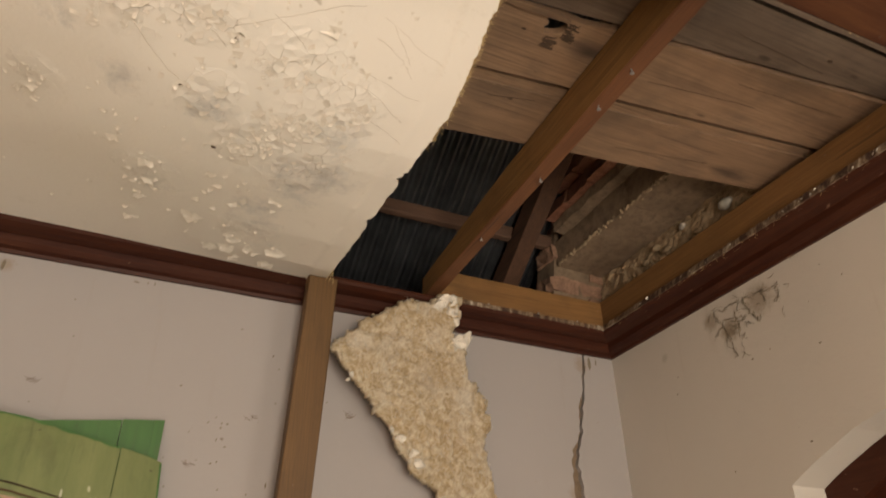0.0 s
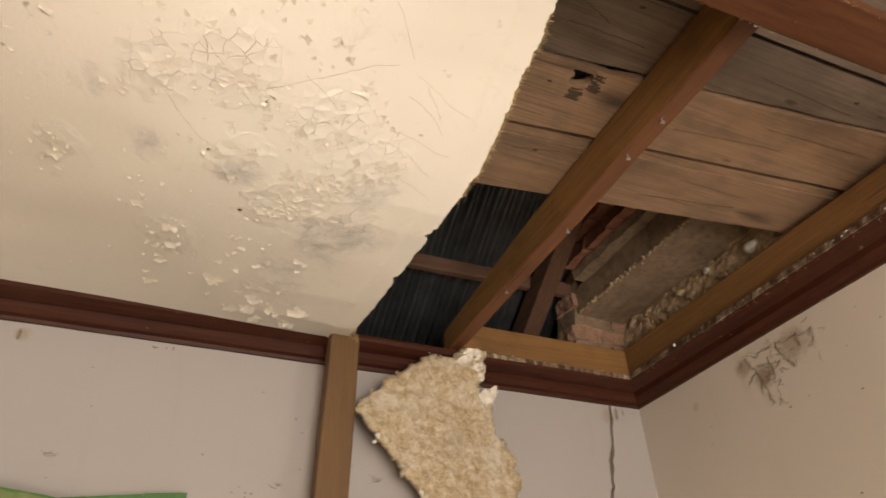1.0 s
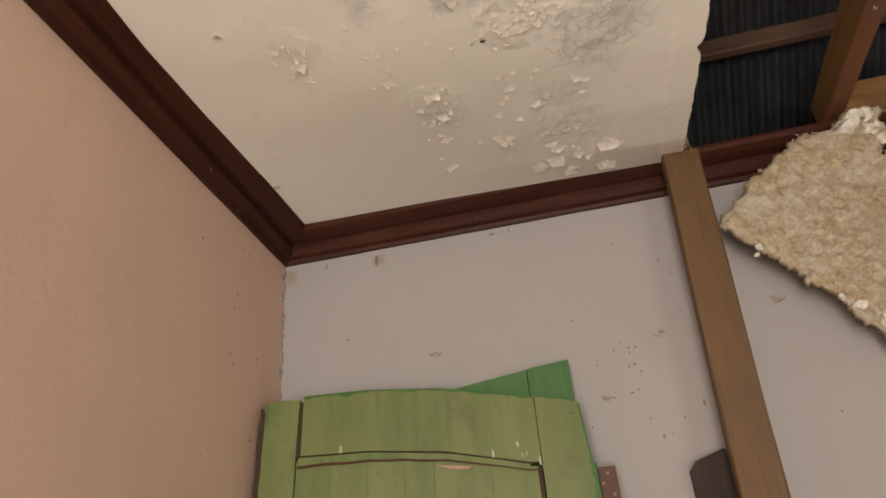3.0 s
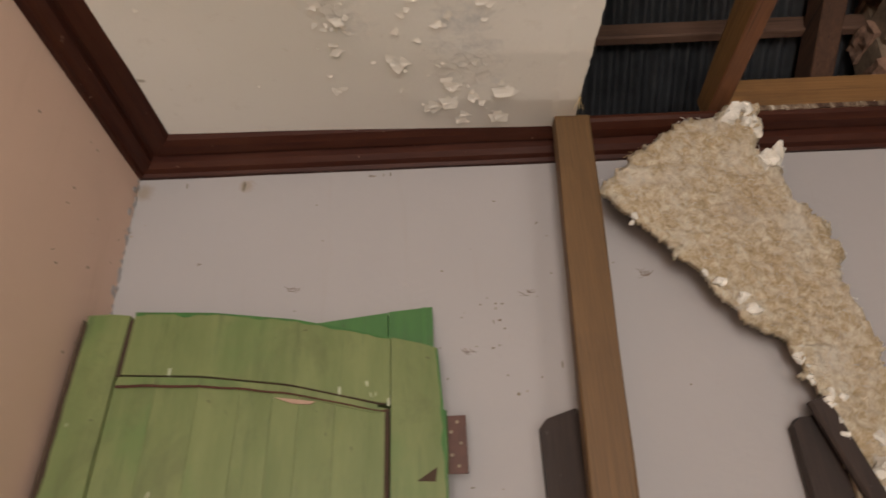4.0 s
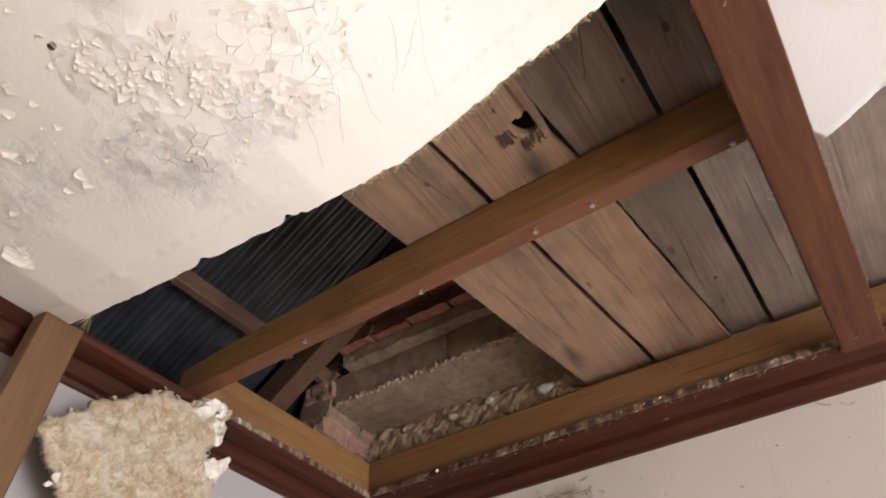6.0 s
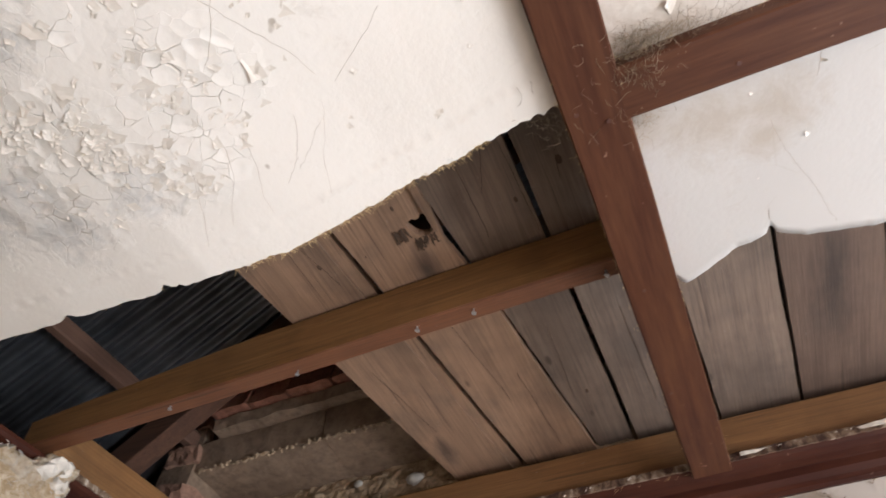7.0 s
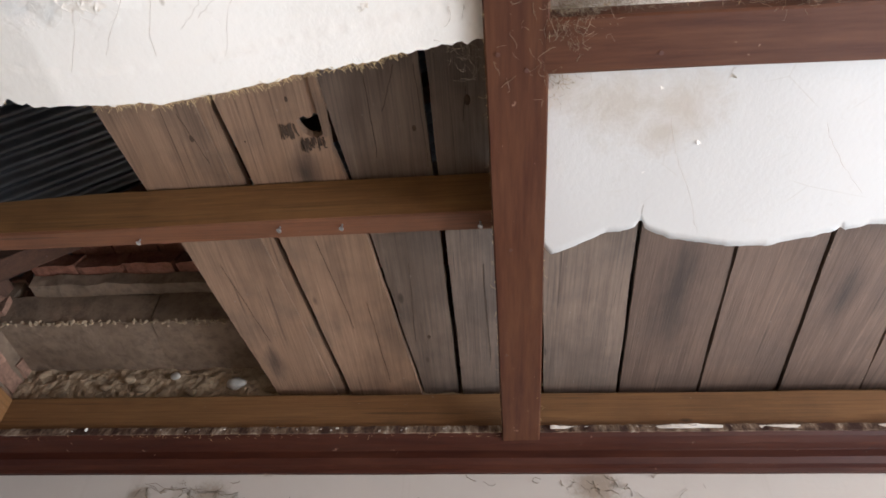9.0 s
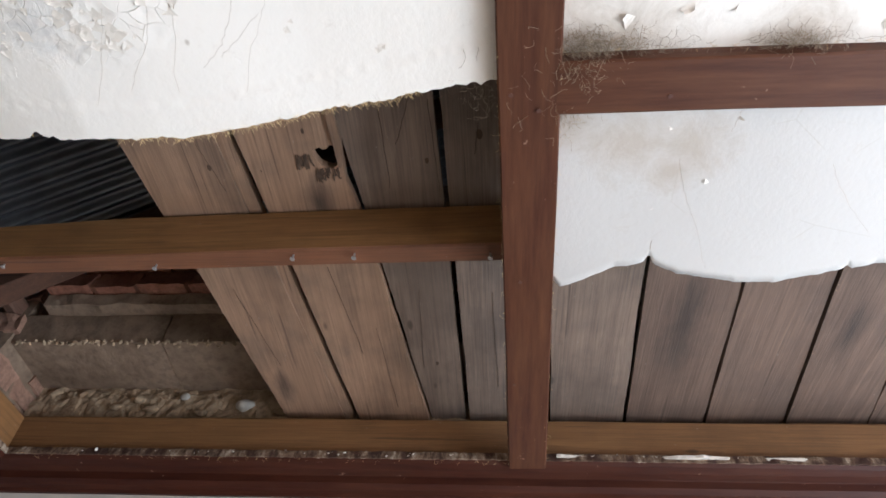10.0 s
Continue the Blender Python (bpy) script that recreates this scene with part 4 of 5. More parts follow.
    for xk, yk, rk in KNOTS.get(k, ()):
        bm = bmesh.new()
        bmesh.ops.create_icosphere(bm, subdivisions=2, radius=rk, matrix=Matrix.Translation((xk, yk, 2.9505 + lift)) @ Matrix.Diagonal((1.5, 0.8, 0.16, 1)))
        part("knot", bm, M_GOUGE, root_ob, smooth=True)
    # worn pale arris
    bm = bmesh.new()
    for i in range(70):
        xa = rnd.uniform(-1.25, -0.06)
        side = rnd.random() < 0.5
        ya = edge_y(k, xa) - GAPS[k] / 2 - 0.002 if side else edge_y(k + 1, xa) + GAPS[k + 1] / 2 + 0.002
        if k == 2 and not side and -1.22 < xa < -0.88:
            continue
        chip(bm, (xa, ya + rnd.gauss(0, 0.0012), 2.9505 + lift), rnd.uniform(0.0006, 0.0022), rnd.uniform(0, 6))
    tagged(part("worn_edge", bm, M_ARRIS, root_ob, "pale worn board edge"), kind="stuff")

# ---------------------------------------------------------------- roof timbers
purlin = root("purlin", (-1.4, 0.0, 3.2), "dark brown roof purlin under the iron sheets", "purlin")
bm = beam(bmesh.new(), (XL - 0.05, 0.02, 3.186), (-0.10, 0.02, 3.196), 0.035, 0.062, segs=16, wob=0.003, seed=12.0)
part("beam", bm, M_PURLIN, purlin)
rafter = root("rafter", (-0.44, -0.6, 3.4), "dark brown sloping rafter beside the gable", "rafter")
sl = Vector((0, 1, -SLOPE)).normalized()
bm = beam(bmesh.new(), (-0.398, -1.9, roof_z(-1.9) - 0.19), (-0.398, 0.40, roof_z(0.40) - 0.19), 0.075, 0.10, segs=14, wob=0.003, seed=15.0)
part("beam", bm, M_RAFTER, rafter)


# ---------------------------------------------------------------- gable masonry
def rough_prism(profile, y0, y1, wob, scale, seed, ny=60, sub=6):
    """A course of masonry along the gable, its section in x and z, roughened."""
    bm = bmesh.new()
    pts = []
    n = len(profile)
    for i in range(n):
        a, b = Vector(profile[i]), Vector(profile[(i + 1) % n])
        for s in range(sub):
            pts.append(a.lerp(b, s / sub))
    rings = []
    for j in range(ny + 1):
        y = y0 + (y1 - y0) * j / ny
        ring = []
        for p in pts:
            q = Vector((p.x, y, p.y))
            d = noise.noise_vector(q * scale + Vector((seed, 0, 0))) + 0.5 * noise.noise_vector(q * scale * 2.7 + Vector((0, seed, 0)))
            ring.append(bm.verts.new(q + d * wob))
        rings.append(ring)
    m = len(pts)
    for r, s in zip(rings, rings[1:]):
        for k in range(m):
            bm.faces.new((r[k], r[(k + 1) % m], s[(k + 1) % m], s[k]))
    bm.faces.new(rings[0])
    bm.faces.new(rings[-1][::-1])
    return bm


gable = root("gable_head", (0.0, -0.7, 2.80), "crumbling corbelled masonry head of the gable wall", "masonry", kind="structure")
part("rubble_bed", rough_prism([(-0.026, 2.82), (-0.020, 3.02), (0.0, 3.085), (0.055, 3.085), (0.055, 2.82)], -0.02, -1.5, 0.012, 24.0, 1.0, 230, 16), M_RUBBLE, gable, "crumbled earth mortar with pebbles")
part("render_band", rough_prism([(-0.236, 3.092), (-0.03, 3.078), (0.055, 3.078), (0.055, 3.20), (-0.236, 3.20)], -0.02, -0.52, 0.004, 9.0, 3.0), M_RENDER, gable)
part("render_band", rough_prism([(-0.242, 3.088), (-0.03, 3.075), (0.055, 3.075), (0.055, 3.203), (-0.240, 3.203)], -0.524, -1.5, 0.004, 9.0, 5.0), M_RENDER, gable)
part("ledge", rough_prism([(-0.285, 3.205), (-0.22, 3.203), (0.055, 3.203), (0.055, 3.25), (-0.290, 3.246)], -0.10, -1.5, 0.007, 14.0, 7.0), M_RENDER, gable)
y = -0.10
k = 0
while y > -1.45:
    L = 0.155 + 0.03 * rnd.random()
    bm = rough_prism([(-0.315 - 0.02 * rnd.random(), 3.252), (-0.06, 3.252), (-0.06, 3.335), (-0.30, 3.33)], y, y - L + 0.012, 0.006, 22.0, k * 3.1, 8, 3)
    part("brick", bm, M_BRICK, gable)
    bm = rough_prism([(-0.335 - 0.02 * rnd.random(), 3.348), (-0.06, 3.348), (-0.06, 3.42), (-0.33, 3.42)], y - 0.08, y - L - 0.07, 0.006, 22.0, k * 2.3 + 9, 8, 3)
    part("brick", bm, M_BRICK, gable)
    y -= L
    k += 1
for i, (yy, zz, s) in enumerate(((-0.45, 2.985, 0.026), (-0.62, 2.97, 0.02), (-0.76, 3.0, 0.032), (-0.33, 2.99, 0.018), (-0.88, 2.98, 0.02), (-0.55, 3.03, 0.016), (-0.40, 3.02, 0.02))):
    bm = bmesh.new()
    bmesh.ops.create_icosphere(bm, subdivisions=2, radius=s * 0.85, matrix=Matrix.Translation((-0.028, yy, zz)) @ Matrix.Diagonal((0.6, 1.3, 0.8, 1)))
    for v in bm.verts:
        v.co += noise.noise_vector(v.co * 40) * 0.007
    part("stone", bm, M_STONE if i in (2, 5) else M_RUBBLE, gable, smooth=True)
bm = bmesh.new()
for _ in range(150):
    yy = -rnd.uniform(0.03, 1.2)
    chip(bm, (-0.238 + rnd.gauss(0, 0.004), yy, 3.086 + rnd.gauss(0, 0.004)), rnd.uniform(0.003, 0.010), rnd.uniform(0, 6))
tagged(part("mortar_dribble", bm, M_RUBBLE, gable, "crumbly mortar along the band edge"), kind="stuff")
pier = root("brick_pier", (-0.15, 0.02, 2.80), "broken dusty pink brick pier in the roof corner", "masonry", kind="structure")
for r in range(8):
    z = 2.81 + r * 0.078
    for c in range(2):
        a = -0.305 + c * 0.155 + (0.04 if r % 2 else 0.0) + 0.012 * r
        bm = rough_prism([(a, z), (a + 0.142, z), (a + 0.142, z + 0.068), (a, z + 0.068)], 0.10, -0.045 + 0.03 * rnd.random(), 0.013, 20.0, r * 7 + c, 7, 4)
        part("brick", bm, M_BRICK_P, pier)
bm = rough_prism([(-0.29, 2.80), (0.05, 2.80), (0.05, 3.45), (-0.20, 3.45)], 0.119, -0.022, 0.004, 15.0, 2.0, 6, 4)
part("mortar", bm, M_RENDER, pier)

# ---------------------------------------------------------------- prop post
post = root("prop_post", (-1.40, -0.135, 0.0), "brown timber post propped under the cornice", "post")
bm = beam(bmesh.new(), (-1.394, -0.112, 0.0), (-1.277, -0.116, 2.742), 0.097, 0.048, side=(0, -1, 0), segs=40, wob=0.003, seed=21.0, bevel=0.004)
part("timber", bm, M_POST, post)


# ---------------------------------------------------------------- hanging slab of fibre plaster
OUT = [(-1.226, 2.510), (-1.125, 2.622), (-1.045, 2.672), (-0.975, 2.728), (-0.93, 2.735), (-0.885, 2.735), (-0.84, 2.772), (-0.770, 2.778), (-0.762, 2.70), (-0.795, 2.645), (-0.812, 2.585), (-0.755, 2.569), (-0.745, 2.462), (-0.687, 2.388), (-0.671, 2.299), (-0.712, 2.225), (-0.670, 2.108), (-0.667, 2.009), (-0.690, 1.88), (-0.62, 1.72), (-0.60, 1.45), (-0.73, 1.45), (-0.815, 1.744), (-0.818, 1.92), (-0.846, 1.98), (-0.858, 2.074), (-0.937, 2.133), (-1.024, 2.268), (-1.12, 2.383)]


def inside(u, v):
    hit = False
    j = len(OUT) - 1
    for i in range(len(OUT)):
        (ax, ay), (bx, by) = OUT[i], OUT[j]
        if (ay > v) != (by > v) and u < (bx - ax) * (v - ay) / (by - ay) + ax:
            hit = not hit
        j = i
    return hit


bm = bmesh.new()
st = 0.0065
cols, rows_n = int(0.70 / st), int(1.36 / st)
cells = set()
for i in range(cols):
    for j in range(rows_n):
        u, v = -1.26 + i * st, 1.42 + j * st
        w = noise.noise_vector(Vector((u * 30, v * 30, 0))) * 0.019 + noise.noise_vector(Vector((u * 90, v * 90, 4))) * 0.006
        if inside(u + w.x, v + w.y):
            cells.add((i, j))
made = {}


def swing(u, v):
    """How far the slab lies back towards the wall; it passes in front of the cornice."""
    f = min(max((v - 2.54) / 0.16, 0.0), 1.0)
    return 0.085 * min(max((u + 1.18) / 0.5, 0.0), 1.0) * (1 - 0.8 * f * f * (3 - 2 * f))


def slab_vert(i, j, back):
    key = (i, j, back)
    if key not in made:
        u, v = -1.26 + (i - 0.5) * st, 1.42 + (j - 0.5) * st
        y = -0.135 + 0.05 * max(0.0, 2.0 - v)
        rim = sum(((i + a, j + b) not in cells) for a, b in ((0, 0), (-1, 0), (0, -1), (-1, -1)))
        if back:
            y += 0.012
        else:
            q = Vector((u, v, 0.0))
            lump = abs(noise.noise(q * 26)) * 0.011 + noise.noise(q * 60) * 0.009 + noise.noise(q * 130) * 0.005 + noise.noise(q * 7) * 0.012
            y -= (0.010 + lump) * (0.35 if rim else 1.0)
        jit = noise.noise_vector(Vector((u * 150, v * 150, 2))) * 0.002
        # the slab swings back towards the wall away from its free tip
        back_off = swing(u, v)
        # x and z scale about one camera position, so the outline from there holds
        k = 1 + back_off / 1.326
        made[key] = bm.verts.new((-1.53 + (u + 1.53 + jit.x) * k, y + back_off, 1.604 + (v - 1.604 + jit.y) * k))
    return made[key]


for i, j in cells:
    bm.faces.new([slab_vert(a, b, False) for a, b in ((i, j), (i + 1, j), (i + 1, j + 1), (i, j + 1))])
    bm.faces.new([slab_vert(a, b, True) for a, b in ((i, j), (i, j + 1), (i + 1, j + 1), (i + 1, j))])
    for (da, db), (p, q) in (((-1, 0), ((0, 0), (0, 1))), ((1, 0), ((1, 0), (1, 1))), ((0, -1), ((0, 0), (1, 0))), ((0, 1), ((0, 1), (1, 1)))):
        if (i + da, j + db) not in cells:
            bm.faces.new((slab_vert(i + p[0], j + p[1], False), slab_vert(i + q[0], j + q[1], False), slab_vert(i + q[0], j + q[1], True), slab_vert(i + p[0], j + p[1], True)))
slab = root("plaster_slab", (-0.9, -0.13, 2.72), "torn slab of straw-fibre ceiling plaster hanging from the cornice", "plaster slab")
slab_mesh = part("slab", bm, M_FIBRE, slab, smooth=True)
fuzz = random.Random(77)
front_faces = [f for f in slab_mesh.data.polygons if f.normal.y < -0.3]
for mat, count, r in ((M_HAIR, 900, 0.0005), (M_CHALK, 420, 0.0008)):
    bm = bmesh.new()
    for _ in range(count):
        f = front_faces[fuzz.randrange(len(front_faces))]
        c = Vector(f.center)
        d = Vector((fuzz.gauss(0, 1), 0.0, fuzz.gauss(0, 1))).normalized() * fuzz.uniform(0.006, 0.022)
        strand(bm, [c, c + d * 0.5 + Vector((0, -0.003 - 0.004 * fuzz.random(), 0)), c + d + Vector((0, -0.001, 0))], r * fuzz.uniform(0.6, 1.3))
    tagged(part("straw", bm, mat, slab, "loose straw fibres on the plaster"), kind="stuff")


for i, (x, z, s) in enumerate(((-0.775, 2.580, 0.036), (-0.752, 2.598, 0.026), (-0.800, 2.570, 0.024), (-0.835, 2.742, 0.030), (-0.800, 2.752, 0.026), (-0.812, 2.700, 0.026), (-0.792, 2.668, 0.020), (-0.855, 2.720, 0.024), (-1.16, 2.425, 0.012), (-1.17, 2.405, 0.010), (-1.02, 2.26, 0.014), (-0.99, 2.235, 0.018), (-0.95, 2.19, 0.018), (-0.93, 2.16, 0.02), (-0.815, 1.955, 0.016), (-0.79, 1.95, 0.014), (-0.76, 1.80, 0.03), (-0.74, 1.74, 0.035), (-0.71, 1.68, 0.03), (-0.745, 1.86, 0.02), (-0.80, 2.735, 0.012), (-0.785, 2.715, 0.012))):
    bm = bmesh.new()
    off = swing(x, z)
    # crumbs follow the slab's scaling about that camera position
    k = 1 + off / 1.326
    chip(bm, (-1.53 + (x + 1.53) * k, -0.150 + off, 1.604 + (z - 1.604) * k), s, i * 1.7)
    part("crumb", bm, M_CHALK, slab, "white crumb of plaster" if i == 0 else "")

# ---------------------------------------------------------------- green door leaves leaning on the back wall
GY, LEAN = -0.095, 0.10
leaf = root("door_leaf", (-2.07, -0.07, 0.0), "faded green panelled door leaf with arched top against the wall", "door leaf", "green door leaves")


def front(u, v, d):
    f = min(max((-1.65 - u) / 0.85, 0.0), 1.0)
    return (u + 0.026 * f * f, GY - 0.055 * f - LEAN * (2.23 - v) + d, v - 0.02 * f)


def top_line(x):
    return interp(x, (-2.385, -2.20, -2.00, -1.81, -1.664), (2.240, 2.231, 2.205, 2.158, 2.118))


def inner_line(x):
    return interp(x, (-2.40, -2.20, -2.00, -1.79), (2.084, 2.072, 2.043, 1.988))


def eased(bm, r=0.004):
    es = [e for e in bm.edges if len(e.link_faces) == 2 and e.calc_face_angle(0) > 0.9]
    bmesh.ops.bevel(bm, geom=es, offset=r, segments=2, affect="EDGES", profile=0.6, clamp_overlap=True)
    return bm


bm = prism(bmesh.new(), [(-2.504, 0.02), (-2.404, 0.02), (-2.403, 1.2), (-2.399, 2.07), (-2.397, 2.232), (-2.44, 2.237), (-2.498, 2.236)], front, 0.042)
part("stile", eased(bm), M_GREEN, leaf)
bm = prism(bmesh.new(), [(-2.5065, 0.03)] + [(-2.494 + 0.006 * noise.noise((z * 12, 1, 1)), z) for z in np.linspace(0.03, 2.21, 60)] + [(-2.5065, 2.225)], lambda u, v, d: front(u, v, d - 0.0018), 0.030)
part("worn_edge", bm, M_SPLIT, leaf, "dark bare wood along the worn edge")
xs = np.linspace(-2.385, -1.772, 48)
bm = prism(bmesh.new(), [(x, top_line(x)) for x in xs] + [(x, inner_line(max(x, -2.40))) for x in xs[::-1]], front, 0.042)
part("top_rail", eased(bm, 0.003), M_GREEN, leaf)
bm = prism(bmesh.new(), [(-1.770, 0.0), (-1.652, 0.0), (-1.650, 1.9), (-1.664, 2.116), (-1.70, 2.129), (-1.770, 2.148)], front, 0.042)
part("stile", eased(bm), M_GREEN, leaf)
bm = prism(bmesh.new(), [(-2.40, 0.0), (-1.772, 0.0), (-1.772, 0.2), (-2.40, 0.2)], front, 0.042)
part("bottom_rail", bm, M_GREEN, leaf)
cuts = [-2.398, -2.302, -2.205, -2.110, -2.035, -1.975, -1.895, -1.775]
for a, b in zip(cuts, cuts[1:]):
    bm = prism(bmesh.new(), [(a + 0.0003, 0.19), (b - 0.0003, 0.19), (b - 0.0003, inner_line(b) - 0.012), (a + 0.0003, inner_line(a) - 0.012)], lambda u, v, d: front(u, v, 0.007 + d), 0.025)
    part("panel_board", eased(bm, 0.0008), M_GREEN, leaf)
bm = prism(bmesh.new(), [(x, inner_line(x) - 0.004) for x in np.linspace(-2.392, -1.80, 14)] + [(x, inner_line(x) - 0.024) for x in np.linspace(-1.80, -2.392, 14)], lambda u, v, d: front(u, v, 0.003 + d), 0.02)
part("bead", eased(bm, 0.003), M_GREEN, leaf)
for drop, r0, r1, lab in ((0.002, 0.0010, 0.0022, "black open joint along the rail"), (0.027, 0.0034, 0.0016, "dark red-brown open joint under the bead")):
    bm = bmesh.new()
    xs_j = np.linspace(-2.392, -1.782, 24)
    for xa, xb in zip(xs_j, xs_j[1:]):
        f = (xa + 2.392) / 0.61
        strand(bm, [front(x, inner_line(x) - drop * (1 - 0.35 * f * (drop > 0.01)) + 0.003 * noise.noise((x * 14, drop, 0)), 0.002) for x in (xa, (xa + xb) / 2, xb)], r0 + (r1 - r0) * f, 5)
    part("split", bm, M_SPLIT if drop < 0.01 else M_REDWOOD, leaf, lab)
bm = prism(bmesh.new(), [(-2.03, 2.014), (-1.99, 2.008), (-1.94, 2.000), (-1.95, 1.994), (-1.99, 1.998)], lambda u, v, d: front(u, v, 0.003 + d), 0.004)
part("bare_patch", bm, M_BAREWOOD, leaf, "pale pinkish bare wood where the bead is chipped")
bm = prism(bmesh.new(), [(x, top_line(x) + 0.0004) for x in xs] + [(x, top_line(x) - 0.003 - 0.016 * abs(noise.noise((x * 17, 2, 2)))) for x in xs[::-1]], lambda u, v, d: front(u, v, d - 0.0009), 0.0008)
part("edge_paint", bm, M_GREEN_D, leaf, "deeper green paint along the top edge")
zs_e = np.linspace(1.2, 2.112, 50)
bm = prism(bmesh.new(), [(-1.6505 - 0.012 * max(0.0, (z - 1.9) / 0.21), z) for z in zs_e] + [(-1.655 - 0.012 * max(0.0, (z - 1.9) / 0.21) - 0.016 * abs(noise.noise((z * 14, 3, 3))), z) for z in zs_e[::-1]], lambda u, v, d: front(u, v, d - 0.0009), 0.0008)
part("edge_paint", bm, M_GREEN_D, leaf, "deeper green paint along the stile edge")
bm = prism(bmesh.new(), [(-1.715, 1.815), (-1.672, 1.842), (-1.676, 1.812)], lambda u, v, d: front(u, v, d - 0.0008), 0.0008)
part("bare_patch", bm, M_SPLIT, leaf, "dark chip in the paint")
bm = prism(bmesh.new(), [(-1.784, 0.2), (-1.774, 0.2), (-1.774, 1.975), (-1.784, 1.977)], lambda u, v, d: front(u, v, 0.006 + d), 0.02)
part("bead", bm, M_SPLIT, leaf, "bare dark split along the panel edge")
bm = prism(bmesh.new(), [(-2.399, 2.08), (-2.386, 2.08), (-2.384, 2.225), (-2.397, 2.22)], lambda u, v, d: front(u, v, 0.003 + d), 0.02)
part("split", bm, M_SPLIT, leaf, "dark open joint between stile and rail")
for i, (x, z) in enumerate(((-2.275, 2.085), (-1.885, 2.022), (-1.775, 1.99), (-2.07, 2.15), (-1.80, 2.10), (-1.72, 1.93), (-1.72, 1.88))):
    bm = prism(bmesh.new(), [(x - 0.003, z - 0.008), (x + 0.001, z - 0.012), (x + 0.003, z - 0.006), (x + 0.002, z + 0.008), (x - 0.003, z + 0.009)], lambda u, v, d: front(u, v, d - 0.0012), 0.0025)
    if i < 3:
        part("paint_dab", bm, M_DAB, leaf, "dab of pale paint")
    else:
        bm.free()
bm = box(bmesh.new(), (-1.650, -0.086, 1.835), (-1.606, -0.082, 1.962), 0.0015)
hinge = part("hinge", bm, M_RUST, leaf, "rusty brown butt hinge plate")
for x, z in ((-1.626, 1.947), (-1.619, 1.90), (-1.626, 1.852), (-1.640, 1.925), (-1.640, 1.875)):
    bm = bmesh.new()
    bmesh.ops.create_cone(bm, cap_ends=True, segments=10, radius1=0.004, radius2=0.0035, depth=0.003, matrix=Matrix.Translation((x, -0.087, z)) @ Matrix.Rotation(math.pi / 2, 4, "X"))
    part("screw", bm, M_WEB, hinge)
bm = box(bmesh.new(), (-1.662, -0.108, 1.86), (-1.648, -0.080, 1.97), 0.003)
part("hinge_block", bm, M_GREEN_D, leaf, "deep green painted hinge edge")

leaf_b = root("door_leaf", (-1.95, -0.03, 0.0), "deep green door leaf standing behind the faded one", "door leaf", "green door leaves")
bm = prism(bmesh.new(), [(-2.25, 0.0), (-1.786, 0.0), (-1.784, 2.236), (-1.974, 2.214), (-2.25, 2.17)], lambda u, v, d: (u, -0.048 + d, v), 0.040)
part("panel", eased(bm), M_GREEN_D, leaf_b)
bm = prism(bmesh.new(), [(-1.782, 0.0), (-1.675, 0.0), (-1.673, 2.247), (-1.782, 2.238)], lambda u, v, d: (u, -0.048 + d, v), 0.040)
part("stile", eased(bm), M_GREEN_D, leaf_b)
bm = prism(bmesh.new(), [(-1.700, 0.0), (-1.690, 0.0), (-1.689, 2.245), (-1.699, 2.244)], lambda u, v, d: (u, -0.053 + d, v), 0.008)
part("bead", bm, M_GREEN_D, leaf_b)

# ---------------------------------------------------------------- dark boards leaning on the back wall
for nm, x0, x1, top0, top1, lean, lab in (("plank", -1.437, -1.338, 1.950, 1.978, 0.0, "dark stained plank leaning on the wall behind the post"), ("plank", -0.866, -0.775, 1.928, 1.942, 0.0, "dark stained plank leaning on the wall under the plaster slab")):
    bm = prism(bmesh.new(), [(x0 - 0.01, 0.0), (x1 - 0.01, 0.0), (x1, top1 - 0.012), (x1 - 0.014, top1), (x0 + 0.016, top0 + 0.006), (x0, top0 - 0.012)], lambda u, v, d: (u, -0.045 - 0.03 * (1 - v / 2) + d, v), 0.030)
    tagged(part(nm, eased(bm), M_BROWN), lab, "plank", "dark planks")
bm = beam(bmesh.new(), (-0.66, -0.085, 1.40), (-0.812, -0.060, 1.965), 0.045, 0.022, side=(0, -1, 0), segs=12, wob=0.003, seed=33.0)
tagged(part("batten_stick", bm, M_BROWN), "dark narrow stick leaning behind the plaster slab", "stick")

# ---------------------------------------------------------------- plaster remnants on the cornice edge
bm = bmesh.new()
for _ in range(240):
    y = -rnd.uniform(0.12, 2.9)
    dens = noise.noise((y * 4, 0, 11))
    if dens < -0.05:
        continue
    for _ in range(2):
        chip(bm, (-0.108 + rnd.uniform(-0.006, 0.016), y + rnd.uniform(-0.02, 0.02), 2.782 + rnd.uniform(-0.006, 0.005)), rnd.uniform(0.002, 0.007), rnd.uniform(0, 6))
for _ in range(90):
    x = -rnd.uniform(0.12, 0.72)
    if noise.noise((x * 6, 0, 3)) < -0.1:
        continue
    chip(bm, (x, -0.108 + rnd.uniform(-0.006, 0.014), 2.782 + rnd.uniform(-0.006, 0.004)), rnd.uniform(0.002, 0.007), rnd.uniform(0, 6))
tagged(part("plaster_crumbs", bm, M_CHALK), "white plaster crumbs stuck along the cornice edge", "plaster crumbs", kind="stuff")
strip = root("plaster_strip", (-0.11, -2.2, 2.785), "thin white strip of broken ceiling board along the cornice", "plaster strip")
n = 90
pts = [(-2.75 + 1.02 * i / n) for i in range(n + 1)]
